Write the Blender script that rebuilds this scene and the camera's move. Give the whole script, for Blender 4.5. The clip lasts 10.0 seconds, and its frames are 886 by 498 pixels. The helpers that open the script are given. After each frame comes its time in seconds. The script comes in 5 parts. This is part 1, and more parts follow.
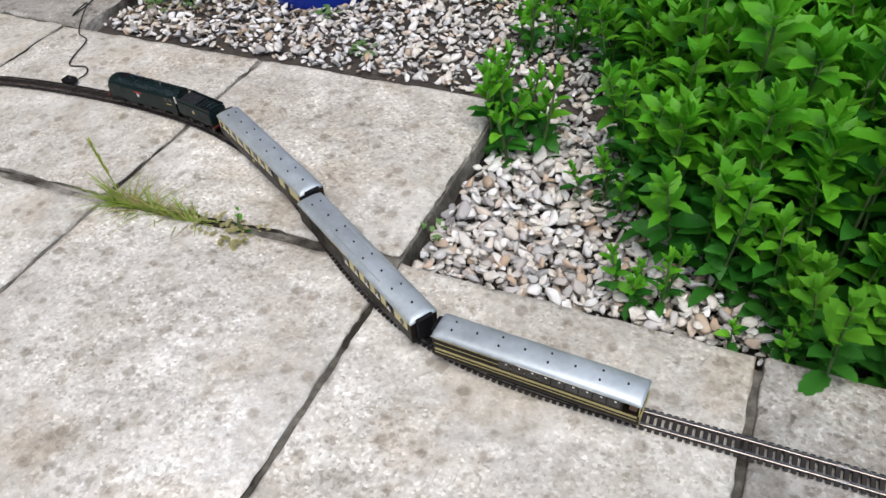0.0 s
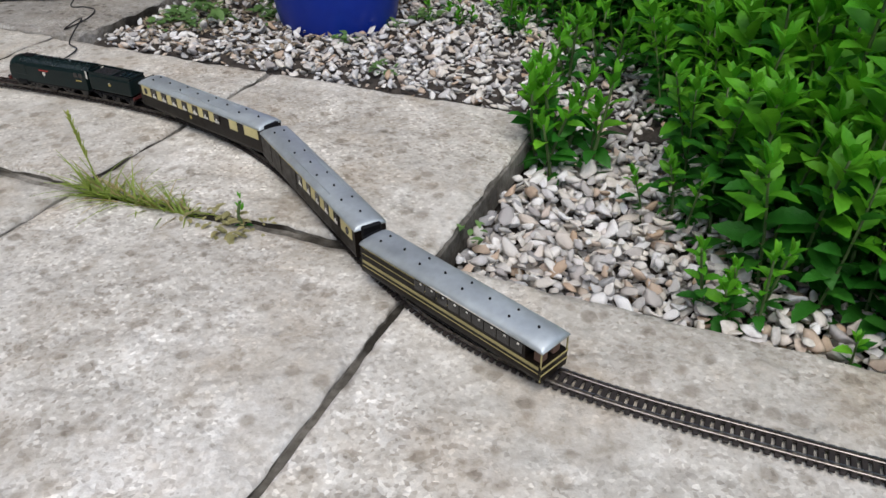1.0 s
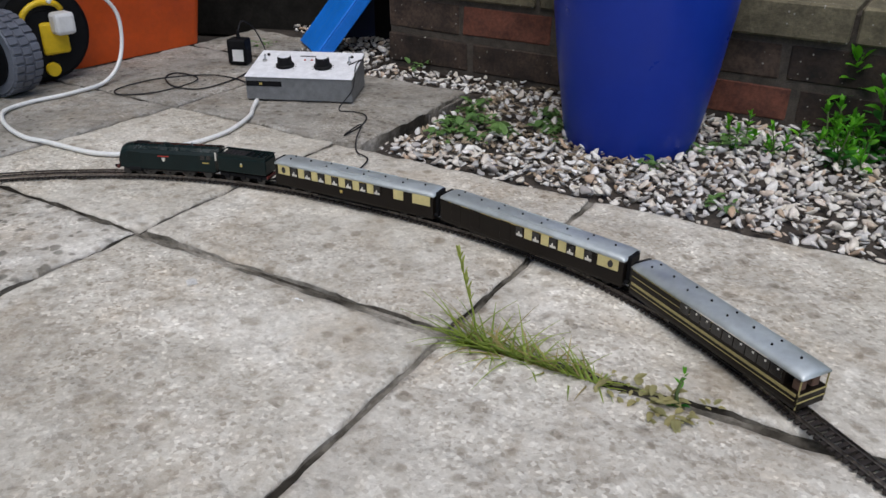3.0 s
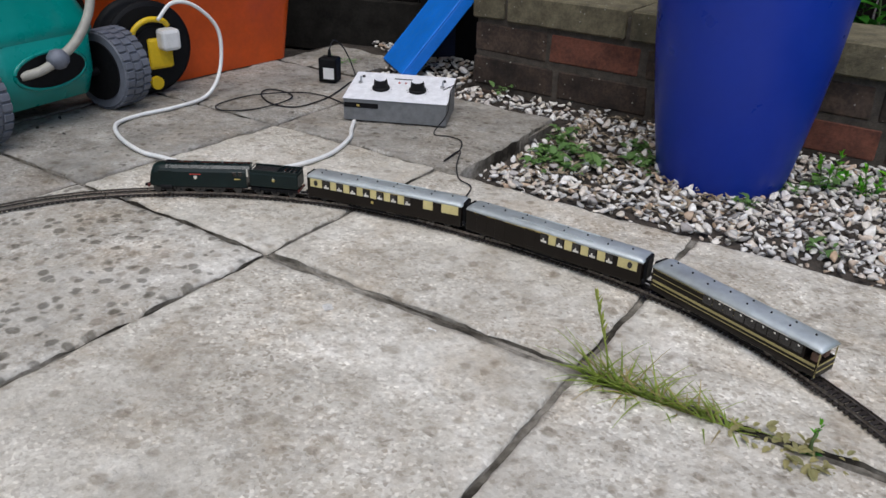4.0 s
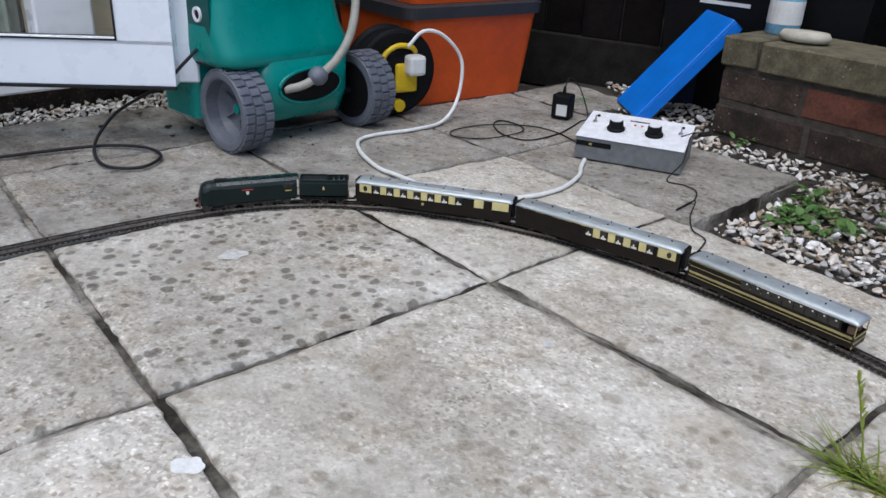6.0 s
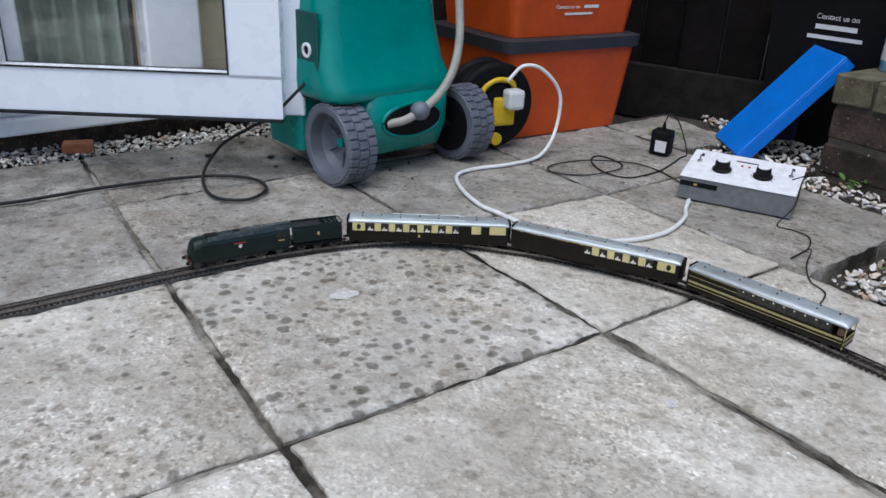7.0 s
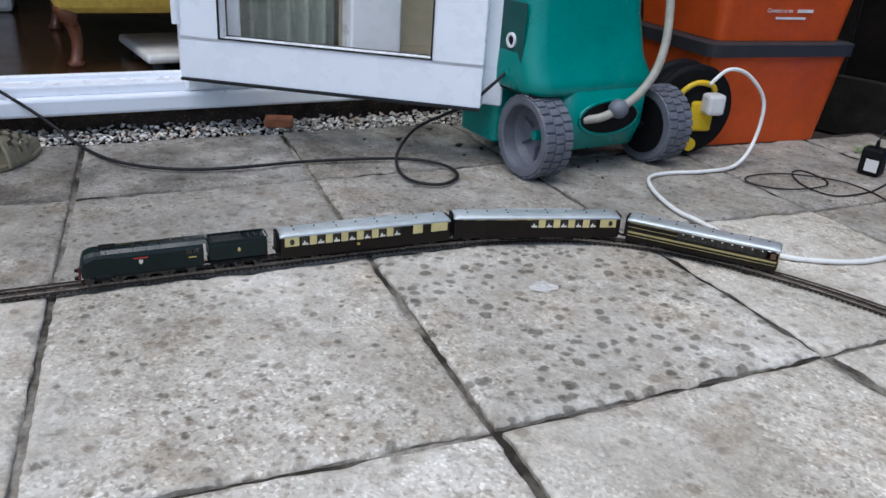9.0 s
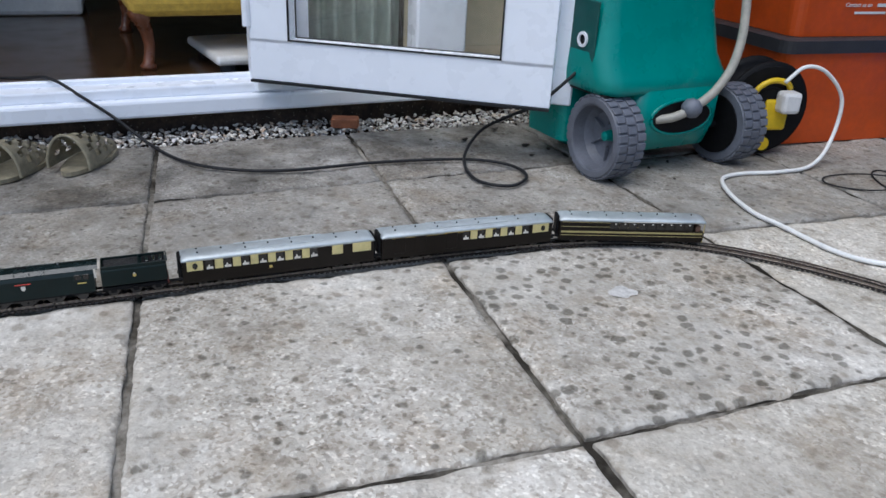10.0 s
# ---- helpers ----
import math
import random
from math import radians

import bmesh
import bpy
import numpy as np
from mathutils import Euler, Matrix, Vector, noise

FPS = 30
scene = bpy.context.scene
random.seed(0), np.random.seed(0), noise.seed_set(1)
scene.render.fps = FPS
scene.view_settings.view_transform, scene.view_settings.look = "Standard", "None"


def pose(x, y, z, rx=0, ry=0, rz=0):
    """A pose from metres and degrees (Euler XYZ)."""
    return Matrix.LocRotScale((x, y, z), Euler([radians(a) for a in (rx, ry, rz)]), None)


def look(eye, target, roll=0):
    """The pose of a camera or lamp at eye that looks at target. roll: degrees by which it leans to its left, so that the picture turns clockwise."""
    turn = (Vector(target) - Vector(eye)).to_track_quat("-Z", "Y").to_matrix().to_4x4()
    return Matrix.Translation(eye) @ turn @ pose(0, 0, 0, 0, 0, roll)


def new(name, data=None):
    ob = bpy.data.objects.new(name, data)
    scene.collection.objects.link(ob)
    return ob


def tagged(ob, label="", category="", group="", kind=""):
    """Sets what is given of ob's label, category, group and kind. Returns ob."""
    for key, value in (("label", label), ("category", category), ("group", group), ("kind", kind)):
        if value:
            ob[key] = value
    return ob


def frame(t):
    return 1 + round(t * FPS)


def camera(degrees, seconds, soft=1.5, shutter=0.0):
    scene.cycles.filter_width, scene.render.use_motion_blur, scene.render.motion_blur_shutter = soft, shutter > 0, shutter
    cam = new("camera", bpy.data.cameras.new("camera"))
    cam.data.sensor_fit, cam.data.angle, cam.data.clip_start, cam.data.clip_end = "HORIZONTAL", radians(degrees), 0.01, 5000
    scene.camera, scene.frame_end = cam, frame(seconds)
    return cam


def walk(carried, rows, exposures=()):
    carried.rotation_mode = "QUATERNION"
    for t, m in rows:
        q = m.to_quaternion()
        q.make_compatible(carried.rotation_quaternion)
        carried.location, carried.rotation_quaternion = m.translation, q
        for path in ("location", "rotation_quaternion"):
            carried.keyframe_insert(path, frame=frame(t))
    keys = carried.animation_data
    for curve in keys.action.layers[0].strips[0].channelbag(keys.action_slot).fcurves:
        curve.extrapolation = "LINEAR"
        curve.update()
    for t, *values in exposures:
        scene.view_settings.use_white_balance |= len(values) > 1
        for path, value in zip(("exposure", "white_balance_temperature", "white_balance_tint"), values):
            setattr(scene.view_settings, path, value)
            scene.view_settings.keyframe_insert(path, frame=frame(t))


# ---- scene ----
cam = camera(59.0, 10.0)
PATH = [
    (0, (0.823, -0.588, 0.667), (0.165, 0.727, -0.689), -5.0),
    (0.5, (0.786, -0.557, 0.522), (0.126, 0.839, -0.748), 0.2),
    (1, (0.729, -0.579, 0.453), (0.063, 0.946, -0.656), -0.6),
    (1.5, (0.613, -0.569, 0.406), (-0.174, 0.985, -0.575), -2.0),
    (2, (0.516, -0.557, 0.394), (-0.359, 0.976, -0.546), -2.4),
    (2.5, (0.424, -0.557, 0.403), (-0.463, 0.99, -0.501), -0.1),
    (4, (0.25, -0.666, 0.487), (-0.714, 0.839, -0.41), 2.0),
    (4.5, (0.252, -0.669, 0.478), (-0.82, 0.769, -0.408), 1.9),
    (5, (0.247, -0.688, 0.484), (-0.891, 0.683, -0.426), 1.4),
    (5.5, (0.229, -0.68, 0.464), (-1.044, 0.602, -0.394), 2.3),
    (7, (0.142, -0.722, 0.504), (-1.328, 0.374, -0.295), 2.6),
    (7.5, (0.11, -0.758, 0.476), (-1.456, 0.18, -0.343), 1.7),
    (8, (0.097, -0.783, 0.484), (-1.505, 0.072, -0.354), 2.5),
    (8.5, (0.088, -0.79, 0.48), (-1.527, 0.05, -0.348), 3.8),
    (9, (0.081, -0.803, 0.479), (-1.556, 0.008, -0.334), 4.0),
    (9.5, (0.074, -0.819, 0.48), (-1.574, -0.053, -0.354), 3.5),
    (10, (0.053, -0.84, 0.485), (-1.624, -0.135, -0.346), 2.8),
]
walk(cam, [(t, look(eye, target, roll)) for t, eye, target, roll in PATH],
     [(0, 0.79, 6420, 10), (1, 0.49, 6420, 10), (2.5, 0.30, 6400, 10), (4.5, 0.44, 6350, 10), (7, 0.50, 6000, 9), (10, 0.50, 6000, 9)])

# ---- light ----
SUN_EL, SUN_AZ = 67.0, 150.0
world = bpy.data.worlds.new("sky")
scene.world = world
world.use_nodes = True
wn = world.node_tree.nodes
sky = wn.new("ShaderNodeTexSky")
sky.sky_type = "NISHITA"
sky.sun_disc = False
sky.sun_elevation, sky.sun_rotation = radians(SUN_EL), radians(SUN_AZ)
sky.dust_density, sky.air_density, sky.ozone_density = 2.0, 1.0, 1.0
world.node_tree.links.new(sky.outputs[0], wn["Background"].inputs[0])
wn["Background"].inputs[1].default_value = 0.110
sun = new("sun", bpy.data.lights.new("sun", "SUN"))
sun.data.energy, sun.data.angle, sun.data.color = 1.45, radians(55), (1.0, 0.985, 0.955)
sun.matrix_world = pose(0, 0, 5, 90 - SUN_EL, 0, 180 - SUN_AZ)


# ---- materials ----
def shader(name, rough=0.6, metal=0.0, spec=0.5):
    m = bpy.data.materials.new(name)
    m.use_nodes = True
    b = m.node_tree.nodes["Principled BSDF"]
    b.inputs["Roughness"].default_value = rough
    b.inputs["Metallic"].default_value = metal
    b.inputs["Specular IOR Level"].default_value = spec
    return m, m.node_tree.nodes, m.node_tree.links, b


def ramp(n, l, fac, stops):
    r = n.new("ShaderNodeValToRGB")
    while len(r.color_ramp.elements) < len(stops):
        r.color_ramp.elements.new(0.5)
    for e, (p, c) in zip(r.color_ramp.elements, stops):
        e.position, e.color = p, (*c, 1)
    l.new(fac, r.inputs[0])
    return r.outputs[0]


def own_place(n, l, coord="Object"):
    """Coordinates shifted by each object's own random amount, so that no two pieces show the same grain."""
    tc = n.new("ShaderNodeTexCoord")
    oi = n.new("ShaderNodeObjectInfo")
    at = n.new("ShaderNodeVectorMath")
    at.operation = "MULTIPLY_ADD"
    l.new(oi.outputs["Random"], at.inputs[0])
    at.inputs[1].default_value = (17.3, 11.7, 5.9)
    l.new(tc.outputs[coord], at.inputs[2])
    more = n.new("ShaderNodeVectorMath")
    more.inputs[1].default_value = (3.137, 5.291, 1.713)
    l.new(at.outputs[0], more.inputs[0])
    return more.outputs[0]


def noise_of(n, l, scale, detail=4, rough=0.6, coord="Object"):
    t = n.new("ShaderNodeTexNoise")
    t.inputs["Scale"].default_value, t.inputs["Detail"].default_value, t.inputs["Roughness"].default_value = scale, detail, rough
    l.new(own_place(n, l, coord), t.inputs["Vector"])
    return t.outputs["Fac"]


def mix(n, l, kind, fac, a, b):
    m = n.new("ShaderNodeMix")
    m.data_type, m.blend_type = "RGBA", kind
    for sock, v in ((m.inputs[0], fac), (m.inputs[6], a), (m.inputs[7], b)):
        if isinstance(v, (int, float)):
            sock.default_value = v
        elif isinstance(v, tuple):
            sock.default_value = (*v, 1)
        else:
            l.new(v, sock)
    return m.outputs[2]


def bump(n, l, b, height, strength, distance):
    k = n.new("ShaderNodeBump")
    k.inputs["Strength"].default_value, k.inputs["Distance"].default_value = strength, distance
    l.new(height, k.inputs["Height"])
    l.new(k.outputs[0], b.inputs["Normal"])


def mat(name, color, rough=0.5, metal=0.0, scale=40.0, var=0.25, relief=0.15, spec=0.5, each=0.0, depth=0.001, specks=None):
    """A worn surface: colour varied by broad stains and fine grain, with a fine relief."""
    m, n, l, b = shader(name, rough, metal, spec)
    lo, hi = tuple(c * (1 - var) for c in color), tuple(min(1, c * (1 + var)) for c in color)
    c = ramp(n, l, noise_of(n, l, scale), [(0.3, lo), (0.7, hi)])
    c2 = ramp(n, l, noise_of(n, l, scale * 6, 2), [(0.35, (1 - var * 0.6,) * 3), (0.65, (1, 1, 1))])
    c = mix(n, l, "MULTIPLY", 1.0, c, c2)
    if each:
        oi = n.new("ShaderNodeObjectInfo")
        c = mix(n, l, "MULTIPLY", 1.0, c, ramp(n, l, oi.outputs["Random"], [(0, (1 - each,) * 3), (1, (1 + each,) * 3)]))
    if specks:
        k = n.new("ShaderNodeTexVoronoi")
        k.inputs["Scale"].default_value = 110
        tc = n.new("ShaderNodeTexCoord")
        l.new(tc.outputs["Object"], k.inputs["Vector"])
        few = n.new("ShaderNodeSeparateColor")
        l.new(k.outputs["Color"], few.inputs[0])
        size = n.new("ShaderNodeMath")
        size.operation = "MULTIPLY_ADD"
        size.inputs[1].default_value, size.inputs[2].default_value = -0.55, 0.20
        l.new(few.outputs[0], size.inputs[0])
        at = n.new("ShaderNodeMath")
        at.operation = "SUBTRACT"
        l.new(k.outputs["Distance"], at.inputs[0])
        l.new(size.outputs[0], at.inputs[1])
        c = mix(n, l, "MIX", ramp(n, l, at.outputs[0], [(0.0, (1, 1, 1)), (0.06, (0, 0, 0))]), c, specks)
    l.new(c, b.inputs["Base Color"])
    rr = ramp(n, l, noise_of(n, l, scale * 2, 3), [(0.3, (max(0.02, rough - 0.1),) * 3), (0.7, (min(1, rough + 0.1),) * 3)])
    l.new(rr, b.inputs["Roughness"])
    if relief:
        bump(n, l, b, noise_of(n, l, scale * 5, 4), relief, depth)
    return m


def paving_material(name, spots=0.0, dirt_shade=0.0):
    m, n, l, b = shader(name, 0.9, 0, 0.25)
    broad = ramp(n, l, noise_of(n, l, 4, 7, 0.7), [(0.3, (0.45, 0.422, 0.378)), (0.48, (0.57, 0.543, 0.497)), (0.66, (0.75, 0.722, 0.68))])
    rust = ramp(n, l, noise_of(n, l, 7, 5, 0.7), [(0.50, (1, 1, 1)), (0.70, (0.86, 0.80, 0.73))])
    pits = noise_of(n, l, 105, 4, 0.6)
    grain = ramp(n, l, pits, [(0.30, (0.89, 0.88, 0.86)), (0.42, (0.97, 0.968, 0.965)), (0.54, (1.0, 1.0, 1.0)), (0.68, (1.12, 1.12, 1.12))])
    sand = noise_of(n, l, 340, 3, 0.7)
    grain = mix(n, l, "MULTIPLY", 1.0, grain, ramp(n, l, sand, [(0.32, (0.94, 0.935, 0.92)), (0.46, (0.99, 0.99, 0.99)), (0.66, (1.04, 1.04, 1.04))]))
    cells = n.new("ShaderNodeTexVoronoi")
    cells.inputs["Scale"].default_value = 265
    l.new(own_place(n, l), cells.inputs["Vector"])
    each = n.new("ShaderNodeSeparateColor")
    l.new(cells.outputs["Color"], each.inputs[0])
    stones = ramp(n, l, each.outputs[0], [(0.0, (0.64, 0.605, 0.57)), (0.22, (0.88, 0.85, 0.82)), (0.55, (1.0, 0.99, 0.975)), (0.85, (1.06, 1.055, 1.05)), (1.0, (1.38, 1.38, 1.38))])
    grain = mix(n, l, "MULTIPLY", ramp(n, l, noise_of(n, l, 5, 3), [(0.36, (0.22,) * 3), (0.62, (1.0,) * 3)]), grain, stones)
    pocks = n.new("ShaderNodeTexVoronoi")
    pocks.inputs["Scale"].default_value = 46
    l.new(own_place(n, l), pocks.inputs["Vector"])
    few = n.new("ShaderNodeSeparateColor")
    l.new(pocks.outputs["Color"], few.inputs[0])
    wide = n.new("ShaderNodeMath")
    wide.operation = "MULTIPLY_ADD"
    wide.inputs[1].default_value, wide.inputs[2].default_value = -0.42, 0.30
    l.new(few.outputs[1], wide.inputs[0])
    off = n.new("ShaderNodeMath")
    off.operation = "SUBTRACT"
    l.new(pocks.outputs["Distance"], off.inputs[0])
    l.new(wide.outputs[0], off.inputs[1])
    dents = ramp(n, l, off.outputs[0], [(0.0, (0.70, 0.675, 0.645)), (0.18, (1, 1, 1))])
    grain = mix(n, l, "MULTIPLY", 1.0, grain, dents)
    blotch = ramp(n, l, noise_of(n, l, 20, 7, 0.68), [(0.30, (0.72, 0.69, 0.64)), (0.40, (0.88, 0.86, 0.835)), (0.50, (0.98, 0.98, 0.975)), (0.64, (1.10, 1.10, 1.095))])
    c = mix(n, l, "MULTIPLY", 1.0, mix(n, l, "MULTIPLY", 1.0, broad, grain), mix(n, l, "MULTIPLY", 1.0, blotch, rust))
    if spots:
        tc = n.new("ShaderNodeTexCoord")
        warp = n.new("ShaderNodeTexNoise")
        warp.inputs["Scale"].default_value = 60
        l.new(tc.outputs["Object"], warp.inputs["Vector"])
        shift = n.new("ShaderNodeVectorMath")
        shift.operation = "MULTIPLY_ADD"
        l.new(warp.outputs["Color"], shift.inputs[0])
        shift.inputs[1].default_value = (0.013, 0.013, 0.0)
        l.new(tc.outputs["Object"], shift.inputs[2])
        flat = n.new("ShaderNodeVectorMath")
        flat.operation = "MULTIPLY"
        l.new(shift.outputs[0], flat.inputs[0])
        flat.inputs[1].default_value = (1, 1, 0)
        v = n.new("ShaderNodeTexVoronoi")
        v.inputs["Scale"].default_value = 52
        v.inputs["Randomness"].default_value = 1.0
        l.new(flat.outputs[0], v.inputs["Vector"])
        sep = n.new("ShaderNodeSeparateColor")
        l.new(v.outputs["Color"], sep.inputs[0])
        size = n.new("ShaderNodeMath")
        size.operation = "MULTIPLY"
        l.new(sep.outputs[0], size.inputs[0])
        size.inputs[1].default_value = 0.37 * spots
        gap = n.new("ShaderNodeMath")
        gap.operation = "SUBTRACT"
        l.new(v.outputs["Distance"], gap.inputs[0])
        l.new(size.outputs[0], gap.inputs[1])
        dark = ramp(n, l, gap.outputs[0], [(0.0, (0.46, 0.455, 0.44)), (0.05, (0.62, 0.615, 0.60)), (0.15, (1, 1, 1))])
        c = mix(n, l, "MULTIPLY", 1.0, c, dark)
    # Blotchy darkening: stains, and on some slabs shade put into the colour.
    if dirt_shade:
        darkening = ramp(n, l, noise_of(n, l, 9, 6, 0.65), [(0.35, (1 - dirt_shade,) * 3), (0.70, (1 - dirt_shade * 0.5,) * 3)])
        c = mix(n, l, "MULTIPLY", 1.0, c, darkening)
    oi = n.new("ShaderNodeObjectInfo")
    c = mix(n, l, "MULTIPLY", 1.0, c, ramp(n, l, oi.outputs["Random"], [(0, (0.92, 0.91, 0.88)), (1, (1.05, 1.05, 1.05))]))
    l.new(c, b.inputs["Base Color"])
    add = n.new("ShaderNodeMath")
    add.operation = "ADD"
    riven = n.new("ShaderNodeTexNoise")
    riven.inputs["Scale"].default_value, riven.inputs["Detail"].default_value, riven.inputs["Roughness"].default_value, riven.inputs["Distortion"].default_value = 19, 2.5, 0.5, 0.0
    l.new(own_place(n, l), riven.inputs["Vector"])
    steps = ramp(n, l, riven.outputs["Fac"], [(0.24, (0.0,) * 3), (0.42, (0.30,) * 3), (0.52, (0.62,) * 3), (0.76, (1.0,) * 3)])
    l.new(steps, add.inputs[0])
    fine = n.new("ShaderNodeMath")
    fine.operation = "MULTIPLY"
    fine.inputs[1].default_value = 0.14
    l.new(ramp(n, l, pits, [(0.30, (0.0,) * 3), (0.42, (0.62,) * 3), (0.56, (0.80,) * 3), (0.74, (1.0,) * 3)]), fine.inputs[0])
    l.new(fine.outputs[0], add.inputs[1])
    gritty = n.new("ShaderNodeMath")
    gritty.operation = "MULTIPLY_ADD"
    gritty.inputs[1].default_value = 0.07
    l.new(sand, gritty.inputs[0])
    l.new(add.outputs[0], gritty.inputs[2])
    bump(n, l, b, gritty.outputs[0], 1.0, 0.0068)
    return m


PAVING = paving_material("riven concrete paving")
PAVING_SPOTTED = paving_material("riven concrete paving with dark lichen spots", 1.0, 0.17)
# The next two hold algae stain plus painted shade.
PAVING_DIRT_SHADE = paving_material("algae-stained damp concrete paving, house shade painted in", 0.3, 0.78)
PAVING_WORN_SHADE = paving_material("slightly stained concrete paving, some shade painted in", 0.35, 0.56)
PAVING_FLECKED = paving_material("riven concrete paving with a few lichen spots", 0.55, 0.12)


def mortar_material():
    m, n, l, b = shader("patchy mortar joint", 0.95, 0, 0.2)
    c = ramp(n, l, noise_of(n, l, 6, 5, 0.6), [(0.39, (0.040, 0.035, 0.028)), (0.47, (0.15, 0.137, 0.115)), (0.57, (0.35, 0.325, 0.285))])
    g = ramp(n, l, noise_of(n, l, 110, 4), [(0.3, (0.6, 0.58, 0.55)), (0.6, (1.1, 1.1, 1.1))])
    l.new(mix(n, l, "MULTIPLY", 1.0, c, g), b.inputs["Base Color"])
    bump(n, l, b, noise_of(n, l, 90, 6, 0.7), 0.8, 0.006)
    return m


MORTAR = mortar_material()
SOIL = mat("dark garden soil", (0.06, 0.048, 0.038), 0.95, scale=30, var=0.4, relief=0.8, depth=0.006)


# ---- mesh helpers ----
def mesh_of(bm, name, material, smooth=False):
    me = bpy.data.meshes.new(name)
    bm.normal_update()
    bm.to_mesh(me)
    bm.free()
    for p in me.polygons:
        p.use_smooth = smooth
    if material:
        me.materials.append(material)
    return me


def part(name, bm, material, parent=None, label="", m=None, smooth=False):
    """Links a bmesh as one mesh object under a thing or part."""
    ob = new(name, mesh_of(bm, name, material, smooth))
    if parent is not None:
        ob.parent = parent
    if m is not None:
        ob.matrix_basis = m
    if label:
        tagged(ob, label)
    return ob


def thing(name, label, category, m=None, group="", kind=""):
    ob = new(name)
    ob.empty_display_size = 0.02
    if m is not None:
        ob.matrix_basis = m
    return tagged(ob, label, category, group, kind)


def box(size, at=(0, 0, 0), bevel=0.0, bm=None, m=None, seg=1):
    bm = bm or bmesh.new()
    mat4 = (m or Matrix()) @ Matrix.Translation(at) @ Matrix.Diagonal((*size, 1))
    r = bmesh.ops.create_cube(bm, size=1, matrix=mat4)
    if bevel:
        es = list({e for v in r["verts"] for e in v.link_edges})
        bmesh.ops.bevel(bm, geom=es, offset=bevel, segments=seg, profile=0.5, affect="EDGES", clamp_overlap=True)
    return bm


def cyl(r1, r2, depth, m=None, seg=20, bm=None, bevel=0.0):
    bm = bm or bmesh.new()
    r = bmesh.ops.create_cone(bm, cap_ends=True, segments=seg, radius1=r1, radius2=r2, depth=depth, matrix=m or Matrix())
    if bevel:
        es = [e for e in {e for v in r["verts"] for e in v.link_edges} if any(len(f.verts) > 4 for f in e.link_faces)]
        bmesh.ops.bevel(bm, geom=es, offset=bevel, segments=2, profile=0.5, affect="EDGES")
    return bm


def lathe(profile, seg=32, m=None, bm=None):
    """A turned form from (radius, height) pairs."""
    bm = bm or bmesh.new()
    m = m or Matrix()
    rings = []
    for r, z in profile:
        rings.append([bm.verts.new(m @ Vector((r * math.cos(a), r * math.sin(a), z))) for a in np.linspace(0, 2 * math.pi, seg, endpoint=False)])
    for a, b in zip(rings, rings[1:]):
        for i in range(seg):
            bm.faces.new((a[i], a[(i + 1) % seg], b[(i + 1) % seg], b[i]))
    for ring, flip in ((rings[0], True), (rings[-1], False)) if profile[0] != profile[-1] else ():
        if (ring[0].co - ring[seg // 2].co).length > 1e-5:
            bm.faces.new(ring[::-1] if flip else ring)
    return bm


def loft(sections, bm=None, caps=True):
    """Skins closed loops of equal length."""
    bm = bm or bmesh.new()
    rings = [[bm.verts.new(p) for p in sec] for sec in sections]
    k = len(rings[0])
    for a, b in zip(rings, rings[1:]):
        for i in range(k):
            bm.faces.new((a[i], a[(i + 1) % k], b[(i + 1) % k], b[i]))
    if caps:
        bm.faces.new(rings[0][::-1])
        bm.faces.new(rings[-1])
    bmesh.ops.recalc_face_normals(bm, faces=bm.faces[:])
    return bm


def glide(points, n=12):
    """A smooth line through points."""
    pts = [Vector(p) for p in points]
    q = [2 * pts[0] - pts[1], *pts, 2 * pts[-1] - pts[-2]]
    out = []
    for a, b, c, d in zip(q, q[1:], q[2:], q[3:]):
        for k in range(n):
            u = k / n
            out.append(0.5 * (2 * b + (c - a) * u + (2 * a - 5 * b + 4 * c - d) * u * u + (3 * b - a - 3 * c + d) * u ** 3))
    return out + [pts[-1]]


def tube(points, radius, n=8, seg=8, bm=None):
    """A round cable or hose along a smooth line."""
    bm = bm or bmesh.new()
    line = glide(points, n)
    rings, up = [], Vector((0, 0, 1))
    for i, p in enumerate(line):
        d = (line[min(i + 1, len(line) - 1)] - line[max(i - 1, 0)]).normalized()
        side = d.cross(up)
        side = side.normalized() if side.length > 0.05 else d.cross(Vector((1, 0, 0))).normalized()
        other = side.cross(d)
        rad = radius(i / (len(line) - 1)) if callable(radius) else radius
        rings.append([bm.verts.new(p + rad * (math.cos(a) * side + math.sin(a) * other)) for a in np.linspace(0, 2 * math.pi, seg, endpoint=False)])
    for a, b in zip(rings, rings[1:]):
        for i in range(seg):
            bm.faces.new((a[i], b[i], b[(i + 1) % seg], a[(i + 1) % seg]))
    bm.faces.new(rings[0])
    bm.faces.new(rings[-1][::-1])
    return bm


def plate(outline, thick, m=None, bm=None):
    """A flat plate of a given outline in its own xy plane, with thickness."""
    bm = bm or bmesh.new()
    m = m or Matrix()
    lo = [m @ Vector((x, y, 0)) for x, y in outline]
    hi = [m @ Vector((x, y, thick)) for x, y in outline]
    return loft([lo, hi], bm)


